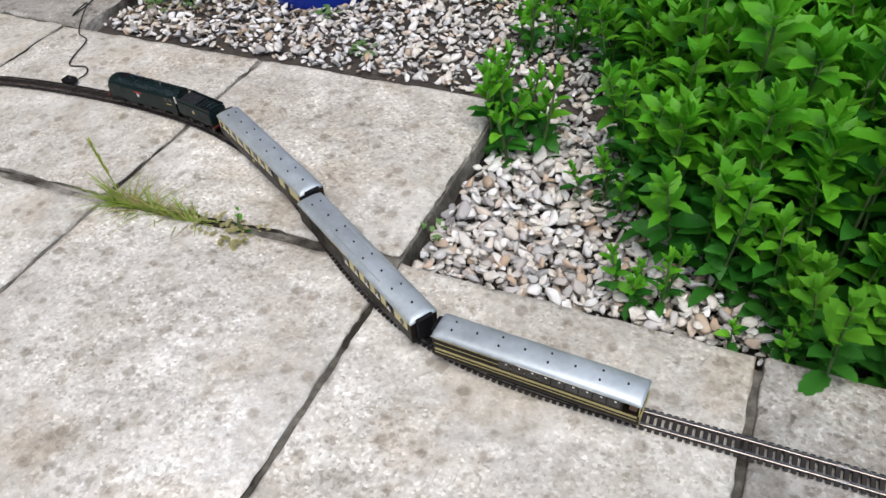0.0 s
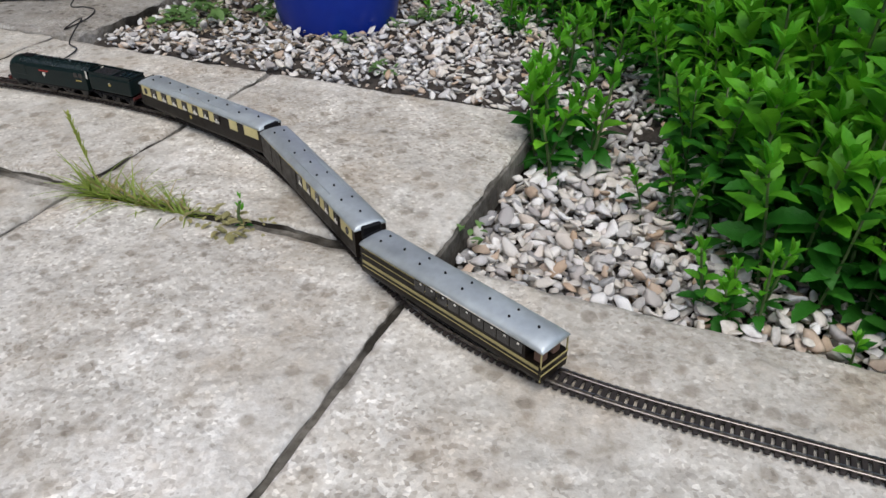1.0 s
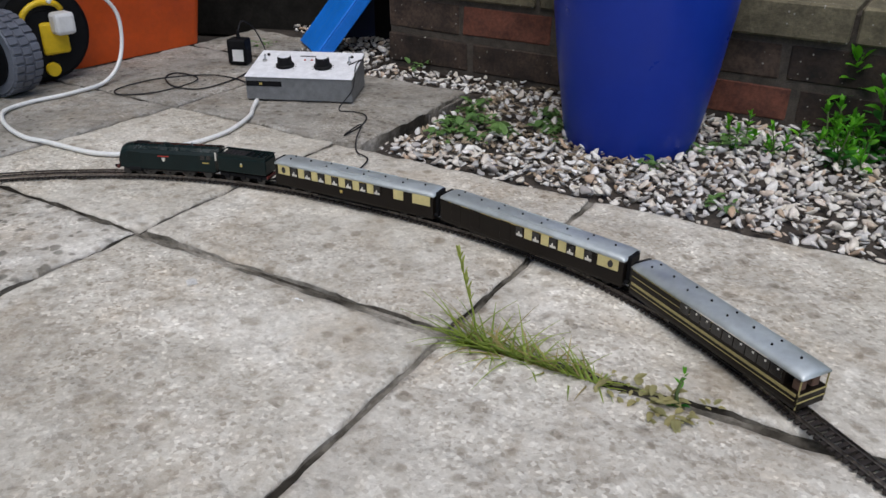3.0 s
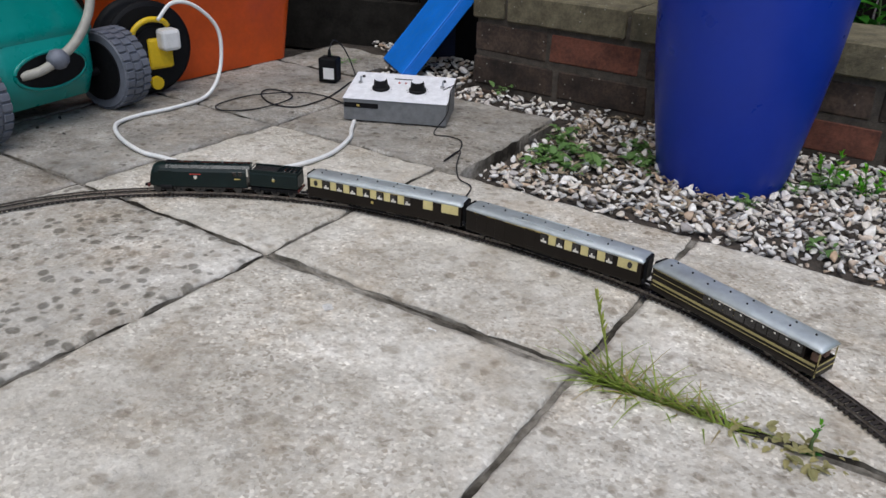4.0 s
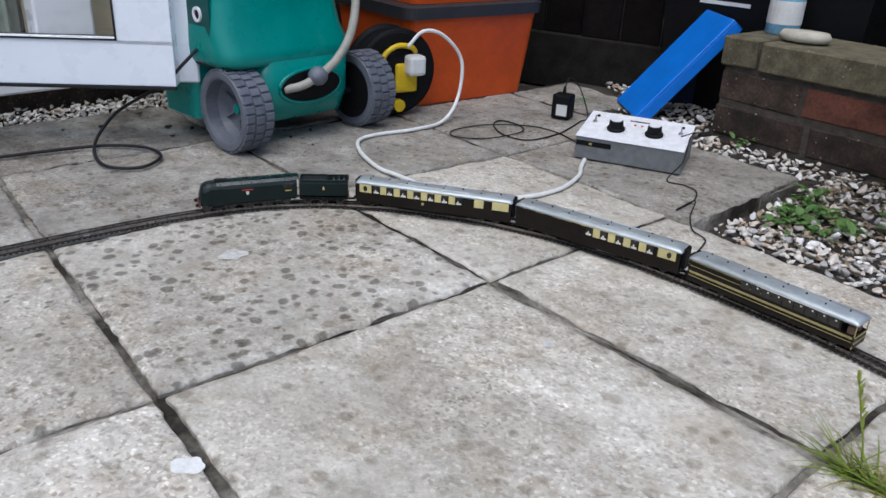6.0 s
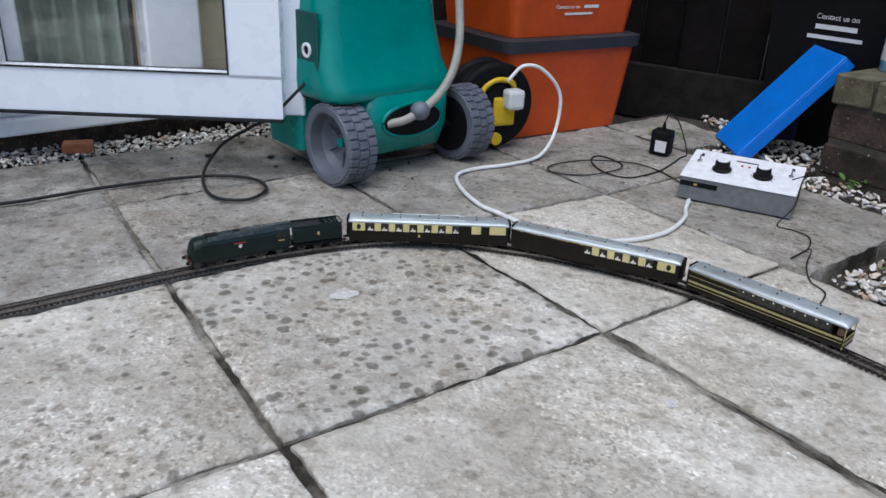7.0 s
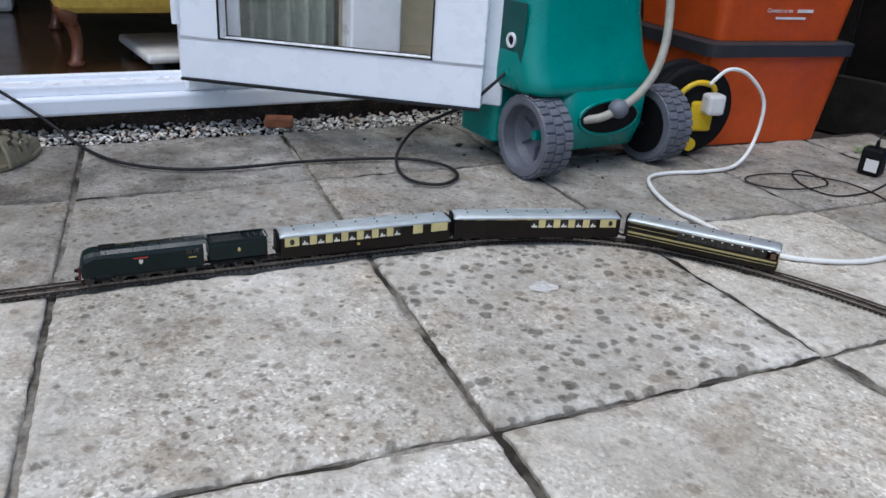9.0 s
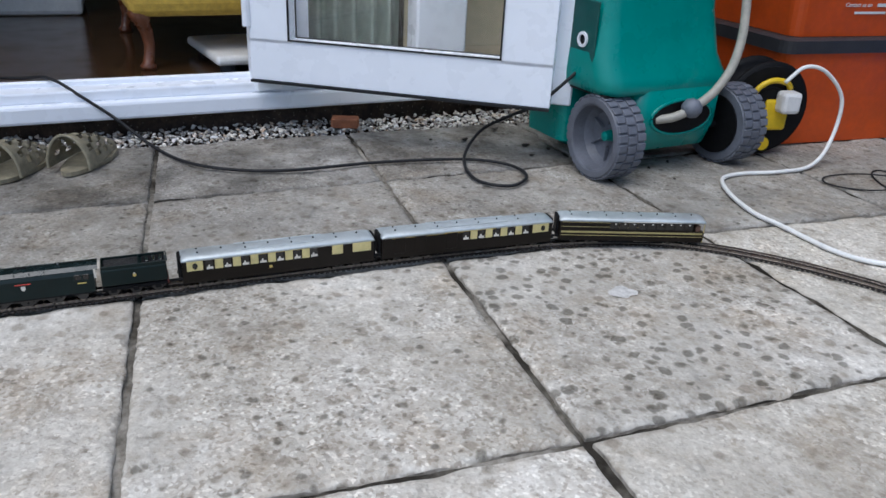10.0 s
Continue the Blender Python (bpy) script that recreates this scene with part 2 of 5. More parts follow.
def mesh_text(body, size, name, material, parent, m, thick=0.0004):
    cu = bpy.data.curves.new(name, "FONT")
    cu.body, cu.size, cu.extrude, cu.align_x, cu.align_y = body, size, thick, "CENTER", "CENTER"
    tmp = bpy.data.objects.new(name, cu)
    scene.collection.objects.link(tmp)
    me = bpy.data.meshes.new_from_object(tmp.evaluated_get(bpy.context.evaluated_depsgraph_get()))
    bpy.data.objects.remove(tmp)
    me.materials.clear()
    me.materials.append(material)
    ob = new(name, me)
    ob.parent = parent
    ob.matrix_basis = m
    return ob

BRICK = mat("weathered dark red brick", (0.050, 0.033, 0.024), 0.92, scale=22, specks=(0.30, 0.28, 0.24), var=0.7, relief=0.5, each=0.35, depth=0.003)
RED_BRICK = mat("red clay brick", (0.165, 0.058, 0.036), 0.9, scale=25, var=0.5, relief=0.5, depth=0.003)
CAP_BRICK = mat("lichen-covered buff coping", (0.155, 0.133, 0.082), 0.95, specks=(0.3, 0.28, 0.24), scale=28, var=0.45, relief=0.6, each=0.15, depth=0.003)
WALL_MORTAR = mat("old grey mortar", (0.080, 0.066, 0.052), 0.95, scale=50, var=0.4, relief=0.6, depth=0.003)
FENCE = mat("dark stained fence timber", (0.010, 0.008, 0.0075), 0.9, spec=0.08, scale=12, var=0.4, relief=0.4, depth=0.002, each=0.2)
CONCRETE = mat("damp concrete", (0.022, 0.020, 0.017), 0.95, spec=0.12, scale=25, var=0.35, relief=0.4, depth=0.002)
UPVC = mat("white plastic frame", (0.87, 0.90, 0.96), 0.3, scale=9, var=0.015, relief=0.0)
RUBBER = mat("black rubber", (0.014, 0.014, 0.016), 0.6, spec=0.3, scale=60, var=0.3, relief=0.1)
LAMINATE = mat("brown laminate floor", (0.055, 0.028, 0.013), 0.16, scale=6, var=0.35, relief=0.05)
PLASTER = mat("cream painted wall", (0.30, 0.25, 0.17), 0.8, scale=8, var=0.12, relief=0.1)
CURTAIN = mat("pale green curtain cloth", (0.33, 0.40, 0.34), 0.9, scale=60, var=0.2, relief=0.3)


def glass(name, tint=(1, 1, 1), rough=0.02):
    m, n, l, b = shader(name, rough)
    b.inputs["Base Color"].default_value = (*tint, 1)
    b.inputs["Transmission Weight"].default_value = 1.0
    b.inputs["IOR"].default_value = 1.45
    return m


GLASS = glass("clear window glass")


def stone_material():
    m, n, l, b = shader("washed shingle", 0.75, 0, 0.35)
    gi = n.new("ShaderNodeNewGeometry")
    oi = n.new("ShaderNodeObjectInfo")
    add = n.new("ShaderNodeMath")
    add.operation = "ADD"
    l.new(gi.outputs["Random Per Island"], add.inputs[0])
    l.new(oi.outputs["Random"], add.inputs[1])
    fr = n.new("ShaderNodeMath")
    fr.operation = "FRACT"
    l.new(add.outputs[0], fr.inputs[0])
    c = ramp(n, l, fr.outputs[0], [(0.0, (0.86, 0.84, 0.80)), (0.17, (0.70, 0.64, 0.55)), (0.33, (0.90, 0.885, 0.86)), (0.43, (0.30, 0.29, 0.285)),
                                   (0.53, (0.80, 0.76, 0.70)), (0.64, (0.52, 0.37, 0.25)), (0.75, (0.90, 0.88, 0.86)), (0.88, (0.42, 0.39, 0.375)), (1.0, (0.74, 0.68, 0.60))])
    g = ramp(n, l, noise_of(n, l, 90, 5), [(0.3, (0.7, 0.68, 0.65)), (0.65, (1.05, 1.05, 1.05))])
    l.new(mix(n, l, "MULTIPLY", 1.0, c, g), b.inputs["Base Color"])
    bump(n, l, b, noise_of(n, l, 150, 4), 0.3, 0.001)
    return m


STONE = stone_material()

# ---- ground and paving ----
bm = bmesh.new()
g = [bm.verts.new((x, y, -0.055)) for x, y in ((-40, -40), (40, -40), (40, 40), (-40, 40))]
bm.faces.new(g)
ground = part("ground", bm, SOIL)
tagged(ground, "bare dark soil under the paving and gravel", "ground", kind="structure")

pavement = part("pavement", box((3.42, 2.30, 0.04), (0.17, -1.145, -0.0285), 0.002), MORTAR)
part("bedding", box((1.998, 0.41, 0.04), (-0.546, 0.205 + 0.006, -0.0295), 0.002), MORTAR, pavement)
part("bedding", box((1.12, 0.385, 0.04), (-0.985, 0.6115, -0.0305), 0.002), MORTAR, pavement)
tagged(pavement, "weathered grey riven concrete paving slabs with dirty joints", "paving", kind="structure")

COLS = [-1.55, -1.24, -0.875, -0.46, 0.0, 0.455, 0.885, 1.33, 1.9]
ROWS_Y = [-2.3, -1.8, -1.34, -0.893, -0.459, 0.0, 0.415, 0.81]


def node(i, j):
    """A crossing of joints; the rows run a little askew."""
    x, y = COLS[i], ROWS_Y[j]
    if j <= 4:
        y -= (0.05 if j == 4 else 0.09) * (x + 0.47)
    elif j == 5 and x > 0.3:
        y += 0.024
    if i == 3:
        x += (-0.03, -0.03, -0.03, -0.03, -0.007, 0, 0, 0)[j]
    if i == 2:
        x += (-0.025, -0.025, -0.025, -0.025, -0.018, 0, 0.025, 0.03)[j]
    return Vector((x, y))


def slab(corners, seed, gap=(0.0044, 0.0044)):
    """One riven slab with a chipped, uneven rim, between four crossings."""
    a, b, c, d = corners
    bm = bmesh.new()
    cx, cy = (a + b + c + d) / 4
    w, h = ((b - a).length + (c - d).length) / 2, ((d - a).length + (c - b).length) / 2
    us = [0, 0.005, 0.022] + [k / 44 for k in range(1, 44)] + [0.978, 0.995, 1]
    grid = []
    for v in us:
        row = []
        for u in us:
            uu, vv = gap[0] / w + u * (1 - 2 * gap[0] / w), gap[1] / h + v * (1 - 2 * gap[1] / h)
            x, y = a.lerp(b, uu).lerp(d.lerp(c, uu), vv)
            edge = min(u, 1 - u, v, 1 - v)
            p = Vector((x * 9 + seed, y * 9, seed * 0.7))
            z = 0.0020 * noise.noise(p) + 0.0024 * noise.noise(p * 3.1) + 0.0020 * noise.noise(p * 6.3)
            chip = max(0.0, noise.noise(Vector((x * 22 + seed, y * 22, 4.0))))
            if edge < 0.001:
                z -= 0.0035 + 0.009 * chip
                rough = Vector((x * 30, y * 30, seed))
                x += 0.0020 * noise.noise(rough) + 0.0022 * noise.noise(rough * 3.3)
                y += 0.0020 * noise.noise(rough + Vector((0, 0, 9))) + 0.0022 * noise.noise(rough * 3.3 + Vector((0, 0, 9)))
            elif edge < 0.02:
                z -= 0.0006 + 0.0035 * chip
            row.append(bm.verts.new((x - cx, y - cy, (z * 0.35 if z > 0 else z) - 0.001)))
        grid.append(row)
    k = len(us)
    for j in range(k - 1):
        for i in range(k - 1):
            bm.faces.new((grid[j][i], grid[j][i + 1], grid[j + 1][i + 1], grid[j + 1][i]))
    rim = grid[0][:] + [grid[j][-1] for j in range(1, k)] + grid[-1][-2::-1] + [grid[j][0] for j in range(k - 2, 0, -1)]
    low = [bm.verts.new((v.co.x, v.co.y, -0.042)) for v in rim]
    for i in range(len(rim)):
        j = (i + 1) % len(rim)
        bm.faces.new((rim[j], rim[i], low[i], low[j])).material_index = 1
    lichen = {(-1, -1): PAVING_SPOTTED, (-1, -2): PAVING_FLECKED}
    # Slabs are darkened by place: stain and the house's shade in one colour.
    ob = part("paving_slab", bm, lichen.get((round(cx / 0.45 + 0.5), round(cy / 0.45 - 0.5)), PAVING_DIRT_SHADE if cx < -1.3 else PAVING_WORN_SHADE if cx < -0.9 or cx > 0.9 or cy > 0.45 else PAVING), pavement, m=pose(cx, cy, 0), smooth=True)
    ob.data.materials.append(MORTAR)
    return ob


SLABS = []
for j in range(len(ROWS_Y) - 1):
    for i in range(len(COLS) - 1):
        x0, y0 = COLS[i], ROWS_Y[j]
        if y0 >= 0.0 and x0 > 0.4 or y0 >= 0.4 and x0 > -0.5:
            continue
        q = [node(i, j), node(i + 1, j), node(i + 1, j + 1), node(i, j + 1)]
        if y0 >= 0.4 and COLS[i + 1] > -0.5:
            q[1].x, q[2].x = -0.412, -0.425
        wide = abs(y0) < 0.01 or abs(ROWS_Y[j + 1]) < 0.01
        SLABS.append((q, (0.0044, 0.0088 if wide and -0.5 < x0 < 0.4 else 0.0044)))
SLABS.append(([Vector((-1.236, 0.815)), Vector((-0.98, 0.815)), Vector((-0.96, 1.02)), Vector((-1.236, 1.06))], (0.0048, 0.0048)))

# ---- planter wall ----
wall_north = thing("wall_north", "low weathered brick garden wall with buff coping bricks", "garden wall", kind="structure", m=pose(-0.715, 0.95, -0.05, 0, 0, -1.5))
part("mortar", box((2.9, 0.197, 0.250), (1.455, 0.0998, 0.125)), WALL_MORTAR, wall_north)

# ---- fence ----
fence = thing("fence", "dark stained close-board timber fence above a concrete gravel board", "fence", kind="structure", m=pose(-2.2, 0.86, -0.05, 0, 0, 17.0))
part("gravel_board", box((5.2, 0.045, 0.16), (2.6, 0.03, 0.08), 0.004), CONCRETE, fence, "grey concrete gravel board")
for i in range(44):
    h = 1.75 + 0.008 * math.sin(i * 7.1)
    part("fence_board", box((0.112, 0.016, h), (0.06 + i * 0.118, 0.03 + 0.006 * (i % 2), 0.16 + h / 2), 0.002), FENCE, fence)
for z in (0.5, 1.6):
    part("rail", box((5.2, 0.04, 0.07), (2.6, 0.065, z), 0.003), FENCE, fence)

# ---- house ----
HX = -1.62
wall_west = thing("wall_west", "rear wall of the house, dark brick under a white door sill", "house wall", kind="structure", m=pose(HX - 0.02, 0, -0.05))
part("plinth", box((0.2, 5.6, 0.085), (-0.125, -1.2, 0.0425)), BRICK, wall_west, "dark brick plinth below the sill")
part("masonry", box((0.2, 1.9, 2.4), (-0.115, 1.12, 1.2), 0.004), BRICK, wall_west)
part("masonry", box((0.2, 2.0, 2.4), (-0.115, -3.0, 1.2), 0.004), BRICK, wall_west)
part("lintel", box((0.2, 2.17, 0.3), (-0.115, -0.915, 2.31), 0.004), BRICK, wall_west)
# Out of view; added to block the sky and dim the ground by the house.
part("upper_storey", box((0.2, 9.0, 2.7), (-0.115, -1.2, 3.80), 0.004), BRICK, wall_west)
ceiling = part("ceiling", box((3.2, 5.6, 0.05), (HX - 1.7, -1.2, 2.3)), PLASTER)
tagged(ceiling, "plain cream ceiling of the room", "ceiling", kind="structure")
floor = part("floor", box((3.24, 5.6, 0.06), (HX - 1.70, -1.2, 0.066)), LAMINATE)
tagged(floor, "brown wood laminate floor of the room", "floor", kind="structure")
for nm, sz, at in (("wall_room_back", (0.1, 5.6, 2.4), (HX - 3.3, -1.2, 1.2)), ("wall_room_side", (3.2, 0.1, 2.4), (HX - 1.7, 1.5, 1.2)), ("wall_room_end", (3.2, 0.1, 2.4), (HX - 1.7, -3.95, 1.2))):
    tagged(part(nm, box(sz, at), PLASTER), "cream painted wall inside the room", "wall", kind="structure")

# threshold, sill and frame of the doorway
doorway = thing("doorway", "white plastic french door frame with a deep sill", "door frame", kind="structure", m=pose(HX, -0.585, 0, 0, 0, 2.5))
part("sill", box((0.12, 2.6, 0.036), (-0.045, -0.62, 0.060), 0.006, seg=2), UPVC, doorway)
part("threshold", box((0.07, 2.3, 0.022), (-0.04, -0.7, 0.0887), 0.004, seg=2), UPVC, doorway)
part("threshold_lip", box((0.014, 2.3, 0.014), (-0.058, -0.7, 0.1035), 0.003), UPVC, doorway)
part("jamb", box((0.07, 0.06, 2.1), (-0.03, 0.03, 1.13), 0.005), UPVC, doorway)
part("jamb", box((0.07, 0.06, 2.1), (-0.03, -1.25, 1.13), 0.005), UPVC, doorway)
part("head", box((0.07, 2.0, 0.06), (-0.03, -0.3, 2.15), 0.005), UPVC, doorway)

window_1 = thing("window_1", "white framed fixed window beside the door, curtains behind", "window", kind="structure", m=pose(HX - 0.03, -0.525, 0.1))
for nm, sz, at in (("frame_rail", (0.07, 0.69, 0.03), (0, 0.345, 0.010)), ("frame_rail", (0.07, 0.69, 0.06), (0, 0.345, 1.99)), ("frame_stile", (0.07, 0.06, 1.9), (0, 0.03, 1.0)),
                   ("frame_stile", (0.07, 0.12, 1.9), (0, 0.36, 1.0)), ("frame_stile", (0.07, 0.06, 1.9), (0, 0.66, 1.0))):
    part(nm, box(sz, at, 0.005), UPVC, window_1)
for y in (0.18, 0.525):
    ob = part("pane", box((0.006, 0.25, 1.88), (0, y, 1.0)), GLASS, window_1)
    ob.visible_shadow = False


def curtain(y0, y1, x, folds, material, label):
    bm = bmesh.new()
    n = folds * 8
    lo = []
    for side in (0, 0.004):
        lo.append([(x + side + 0.025 * math.sin(2 * math.pi * folds * k / n) + 0.008 * math.sin(9.7 * k / n), y0 + (y1 - y0) * k / n) for k in range(n + 1)])
    for pts in lo:
        a = [bm.verts.new((px, py, 0.107)) for px, py in pts]
        b = [bm.verts.new((px, py, 2.1)) for px, py in pts]
        for k in range(n):
            bm.faces.new((a[k], a[k + 1], b[k + 1], b[k]))
    ob = part("curtain", bm, material, smooth=True)
    return tagged(ob, label, "curtain")


curtain(-0.51, -0.22, HX - 0.14, 7, CURTAIN, "pale green folded curtain hanging inside the window")

blind = part("roller_blind", box((0.004, 0.40, 1.9), (HX - 0.10, -0.02, 1.06), 0.001), mat("beige roller blind cloth", (0.52, 0.45, 0.30), 0.9, scale=40, var=0.1, relief=0.2))
tagged(blind, "beige roller blind drawn down inside the window", "blind")
# open door leaf
dx, dy = 0.37, 0.525
DOOR_YAW = math.degrees(math.atan2(dy, dx))
door_1 = thing("door_1", "open white plastic french door with a large glass pane", "door", kind="structure", m=pose(HX + 0.02, -0.585, 0.117, 0, 0, DOOR_YAW))
DL, DT = 0.613, 0.042
part("bottom_rail", box((DL, DT, 0.084), (DL / 2, 0, 0.042), 0.0012, seg=2), UPVC, door_1)
part("top_rail", box((DL, DT, 0.075), (DL / 2, 0, 1.96), 0.004, seg=2), UPVC, door_1)
part("stile", box((0.085, DT, 1.85), (0.0425, 0, 1.0), 0.0012, seg=2), UPVC, door_1)
part("stile", box((0.100, DT, 1.85), (DL - 0.050, 0, 1.0), 0.0012, seg=2), UPVC, door_1)
part("closing_strip", box((0.05, 0.012, 2.0), (DL + 0.012, 0.02, 1.0), 0.003), UPVC, door_1)
gasket = bmesh.new()
GW = DL - 0.185
for y in (-DT / 2 - 0.001, DT / 2 + 0.001):
    box((GW + 0.004, 0.004, 0.003), (0.085 + GW / 2, y, 0.084), 0, gasket)
    box((0.003, 0.004, 1.84), (0.085, y, 1.004), 0, gasket)
    box((0.003, 0.004, 1.84), (0.085 + GW, y, 1.004), 0, gasket)
part("gasket", gasket, RUBBER, door_1, "black rubber glazing gasket")
part("weather_strip", box((DL, 0.012, 0.005), (DL / 2, -0.02, -0.003)), RUBBER, door_1)
ob = part("pane", box((GW + 0.02, 0.02, 1.88), (0.085 + GW / 2, 0, 1.0)), GLASS, door_1)
ob.visible_shadow = False
for z in (0.15, 1.0, 1.8):
    part("hinge", cyl(0.009, 0.009, 0.09, pose(-0.004, -DT / 2, z), 12), UPVC, door_1)

# ---- model railway ----
SLEEPER = mat("dark brown plastic sleeper", (0.030, 0.024, 0.021), 0.6, spec=0.3, scale=80, var=0.3, relief=0.2)
RAIL = mat("nickel silver rail", (0.36, 0.33, 0.30), 0.34, 1.0, scale=90, var=0.3, relief=0.05)
UMBER = mat("umber brown model paint", (0.011, 0.0078, 0.0055), 0.42, spec=0.2, scale=50, var=0.2, relief=0.03)
CREAM = mat("cream model paint", (0.62, 0.53, 0.24), 0.4, scale=50, var=0.12, relief=0.03)
OLD_CREAM = mat("dulled cream lining", (0.36, 0.30, 0.12), 0.45, scale=50, var=0.2, relief=0.03)
ROOF = mat("weathered silver grey roof", (0.52, 0.56, 0.57), 0.50, 0.6, scale=22, var=0.14, relief=0.03)
BLACK = mat("satin black plastic", (0.006, 0.006, 0.007), 0.6, spec=0.18, scale=70, var=0.3, relief=0.05)
GREEN = mat("dark green model paint", (0.0035, 0.012, 0.0115), 0.42, spec=0.28, scale=50, var=0.2, relief=0.03)
# A lighter and glossier green than GREEN.
BOILER_TOP = mat("lighter gloss green casing top", (0.008, 0.017, 0.0175), 0.24, spec=0.6, scale=40, var=0.3, relief=0.02)
RED = mat("red model paint", (0.45, 0.03, 0.02), 0.4, scale=60, var=0.15, relief=0.0)
DARK_RED = mat("dull dark red paint", (0.10, 0.018, 0.014), 0.5, scale=60, var=0.2, relief=0.0)
GOLD = mat("gilt paint", (0.55, 0.42, 0.12), 0.4, 0.3, scale=60, var=0.15, relief=0.0)
WHITE = mat("white plastic", (0.75, 0.74, 0.72), 0.45, scale=30, var=0.08, relief=0.02)
PALE = mat("pale table cloth", (0.7, 0.66, 0.58), 0.7, scale=60, var=0.2, relief=0.0)
STEEL = mat("bright steel", (0.5, 0.5, 0.5), 0.3, 1.0, scale=60, var=0.2, relief=0.0)
WORN_STEEL = mat("dulled dark steel", (0.07, 0.065, 0.06), 0.5, 0.6, scale=60, var=0.3, relief=0.0)
COAL = mat("coal", (0.015, 0.015, 0.016), 0.5, scale=120, var=0.5, relief=0.8, depth=0.002)
SEAT_BROWN = mat("brown moquette", (0.16, 0.09, 0.06), 0.8, scale=80, var=0.2, relief=0.1)
DARK_GLASS = mat("dark carriage window", (0.02, 0.018, 0.016), 0.12, scale=30, var=0.2, relief=0.0, spec=0.6)

LINE = [(1.6, -.104), (1.2, -.104), (.95, -.104), (.80, -.106), (.68, -.106), (.58, -.094), (.49, -.062), (.40, -.008), (.32, .052), (.235, .112), (.14, .163),
        (.03, .198), (-.10, .214), (-.25, .214), (-.38, .203), (-.49, .178), (-.59, .138), (-.67, .092), (-.745, .035), (-.81, -.035), (-.855, -.115),
        (-.883, -.21), (-.897, -.32), (-.903, -.45), (-.905, -.65), (-.905, -.95), (-.905, -1.3), (-.905, -1.8)]
CURVE = np.array([(p.x, p.y) for p in glide([(x, y, 0) for x, y in LINE], 20)])
for _ in range(30):
    CURVE[1:-1] = 0.25 * CURVE[:-2] + 0.5 * CURVE[1:-1] + 0.25 * CURVE[2:]
ARC = np.r_[0, np.cumsum(np.linalg.norm(np.diff(CURVE, axis=0), axis=1))]
RAIL_TOP = 0.0075


def on_line(s):
    return Vector((float(np.interp(s, ARC, CURVE[:, 0])), float(np.interp(s, ARC, CURVE[:, 1])), 0))


def heading(s):
    d = on_line(s + 0.004) - on_line(s - 0.004)
    return d.normalized()


track = thing("model_track", "narrow model railway track laid on the paving in an s-bend", "model track")
sleeper_me = mesh_of(box((0.0045, 0.0268, 0.0026), (0, 0, 0.0028), 0.0004), "sleeper", SLEEPER)
S0, S1, PITCH = 0.02, ARC[-1] - 0.05, 0.0074
rest = bmesh.new()
sides = bmesh.new()
k, s = 0, S0
while s < S1:
    p, d = on_line(s), heading(s)
    rz = math.degrees(math.atan2(d.y, d.x))
    if 0.42 <= s < 1.5 or 2.45 <= s < 3.55:
        ob = new("sleeper", sleeper_me)
        ob.parent = track
        ob.matrix_basis = pose(p.x, p.y, 0, 0, 0, rz)
    else:
        box((0.0042, 0.0268, 0.0026), (0, 0, 0.0028), 0, rest, pose(p.x, p.y, 0, 0, 0, rz))
    for e in (-0.0078, 0.0078):
        box((PITCH, 0.0032, 0.0012), (PITCH / 2, e, 0.0022), 0, sides, pose(p.x, p.y, 0, 0, 0, rz))
    s += PITCH
    k += 1
tagged(part("sleeper_run", rest, SLEEPER, track), kind="stuff")
part("sleeper_web", sides, SLEEPER, track)
for e in (-0.00825, 0.00825):
    secs = []
    for s in np.arange(S0, S1, 0.02):
        p, d = on_line(s), heading(s)
        nrm = Vector((-d.y, d.x, 0))
        q = p + nrm * e
        prof = [(-0.0011, 0.0041), (0.0011, 0.0041), (0.0011, 0.0047), (0.0004, 0.0050), (0.0005, 0.0066), (0.0006, 0.0075), (-0.0006, 0.0075), (-0.0005, 0.0066), (-0.0004, 0.0050), (-0.0011, 0.0047)]
        secs.append([q + nrm * a + Vector((0, 0, z)) for a, z in prof])
    part("rail", loft(secs), RAIL, track, "bright nickel silver rail")
for s in (0.63, 1.13, 2.93):
    p, d = on_line(s), heading(s)
    for e in (-0.00825, 0.00825):
        part("rail_joiner", box((0.011, 0.0032, 0.0012), (0, 0, 0.0047), 0.0003), STEEL, track, m=pose(p.x, p.y, 0, 0, 0, math.degrees(math.atan2(d.y, d.x))) @ pose(0, e, 0))


def wheel(r, parent, at, spokes=False, material=BLACK):
    bm = cyl(r, r, 0.0026, pose(0, 0, 0, 90), 24)
    cyl(r * 1.12, r * 1.12, 0.0008, pose(0, -0.0016 if at[1] > 0 else 0.0016, 0, 90), 24, bm)
    if spokes:
        y = 0.0016 if at[1] > 0 else -0.0016
        cyl(r * 0.35, r * 0.35, 0.0012, pose(0, y, 0, 90), 12, bm)
        for a in range(6):
            cyl(r * 0.13, r * 0.13, 0.0008, pose(r * 0.62 * math.cos(a * 1.047), y, r * 0.62 * math.sin(a * 1.047), 90), 8, bm)
    w = part("wheel", bm, material, parent, m=pose(*at))
    part("tyre", lathe([(r * 0.93, -0.0014), (r * 1.005, -0.0014), (r * 1.005, 0.0014), (r * 0.93, 0.0014)], 24, pose(0, 0, 0, 90)), WORN_STEEL, w)
    return w


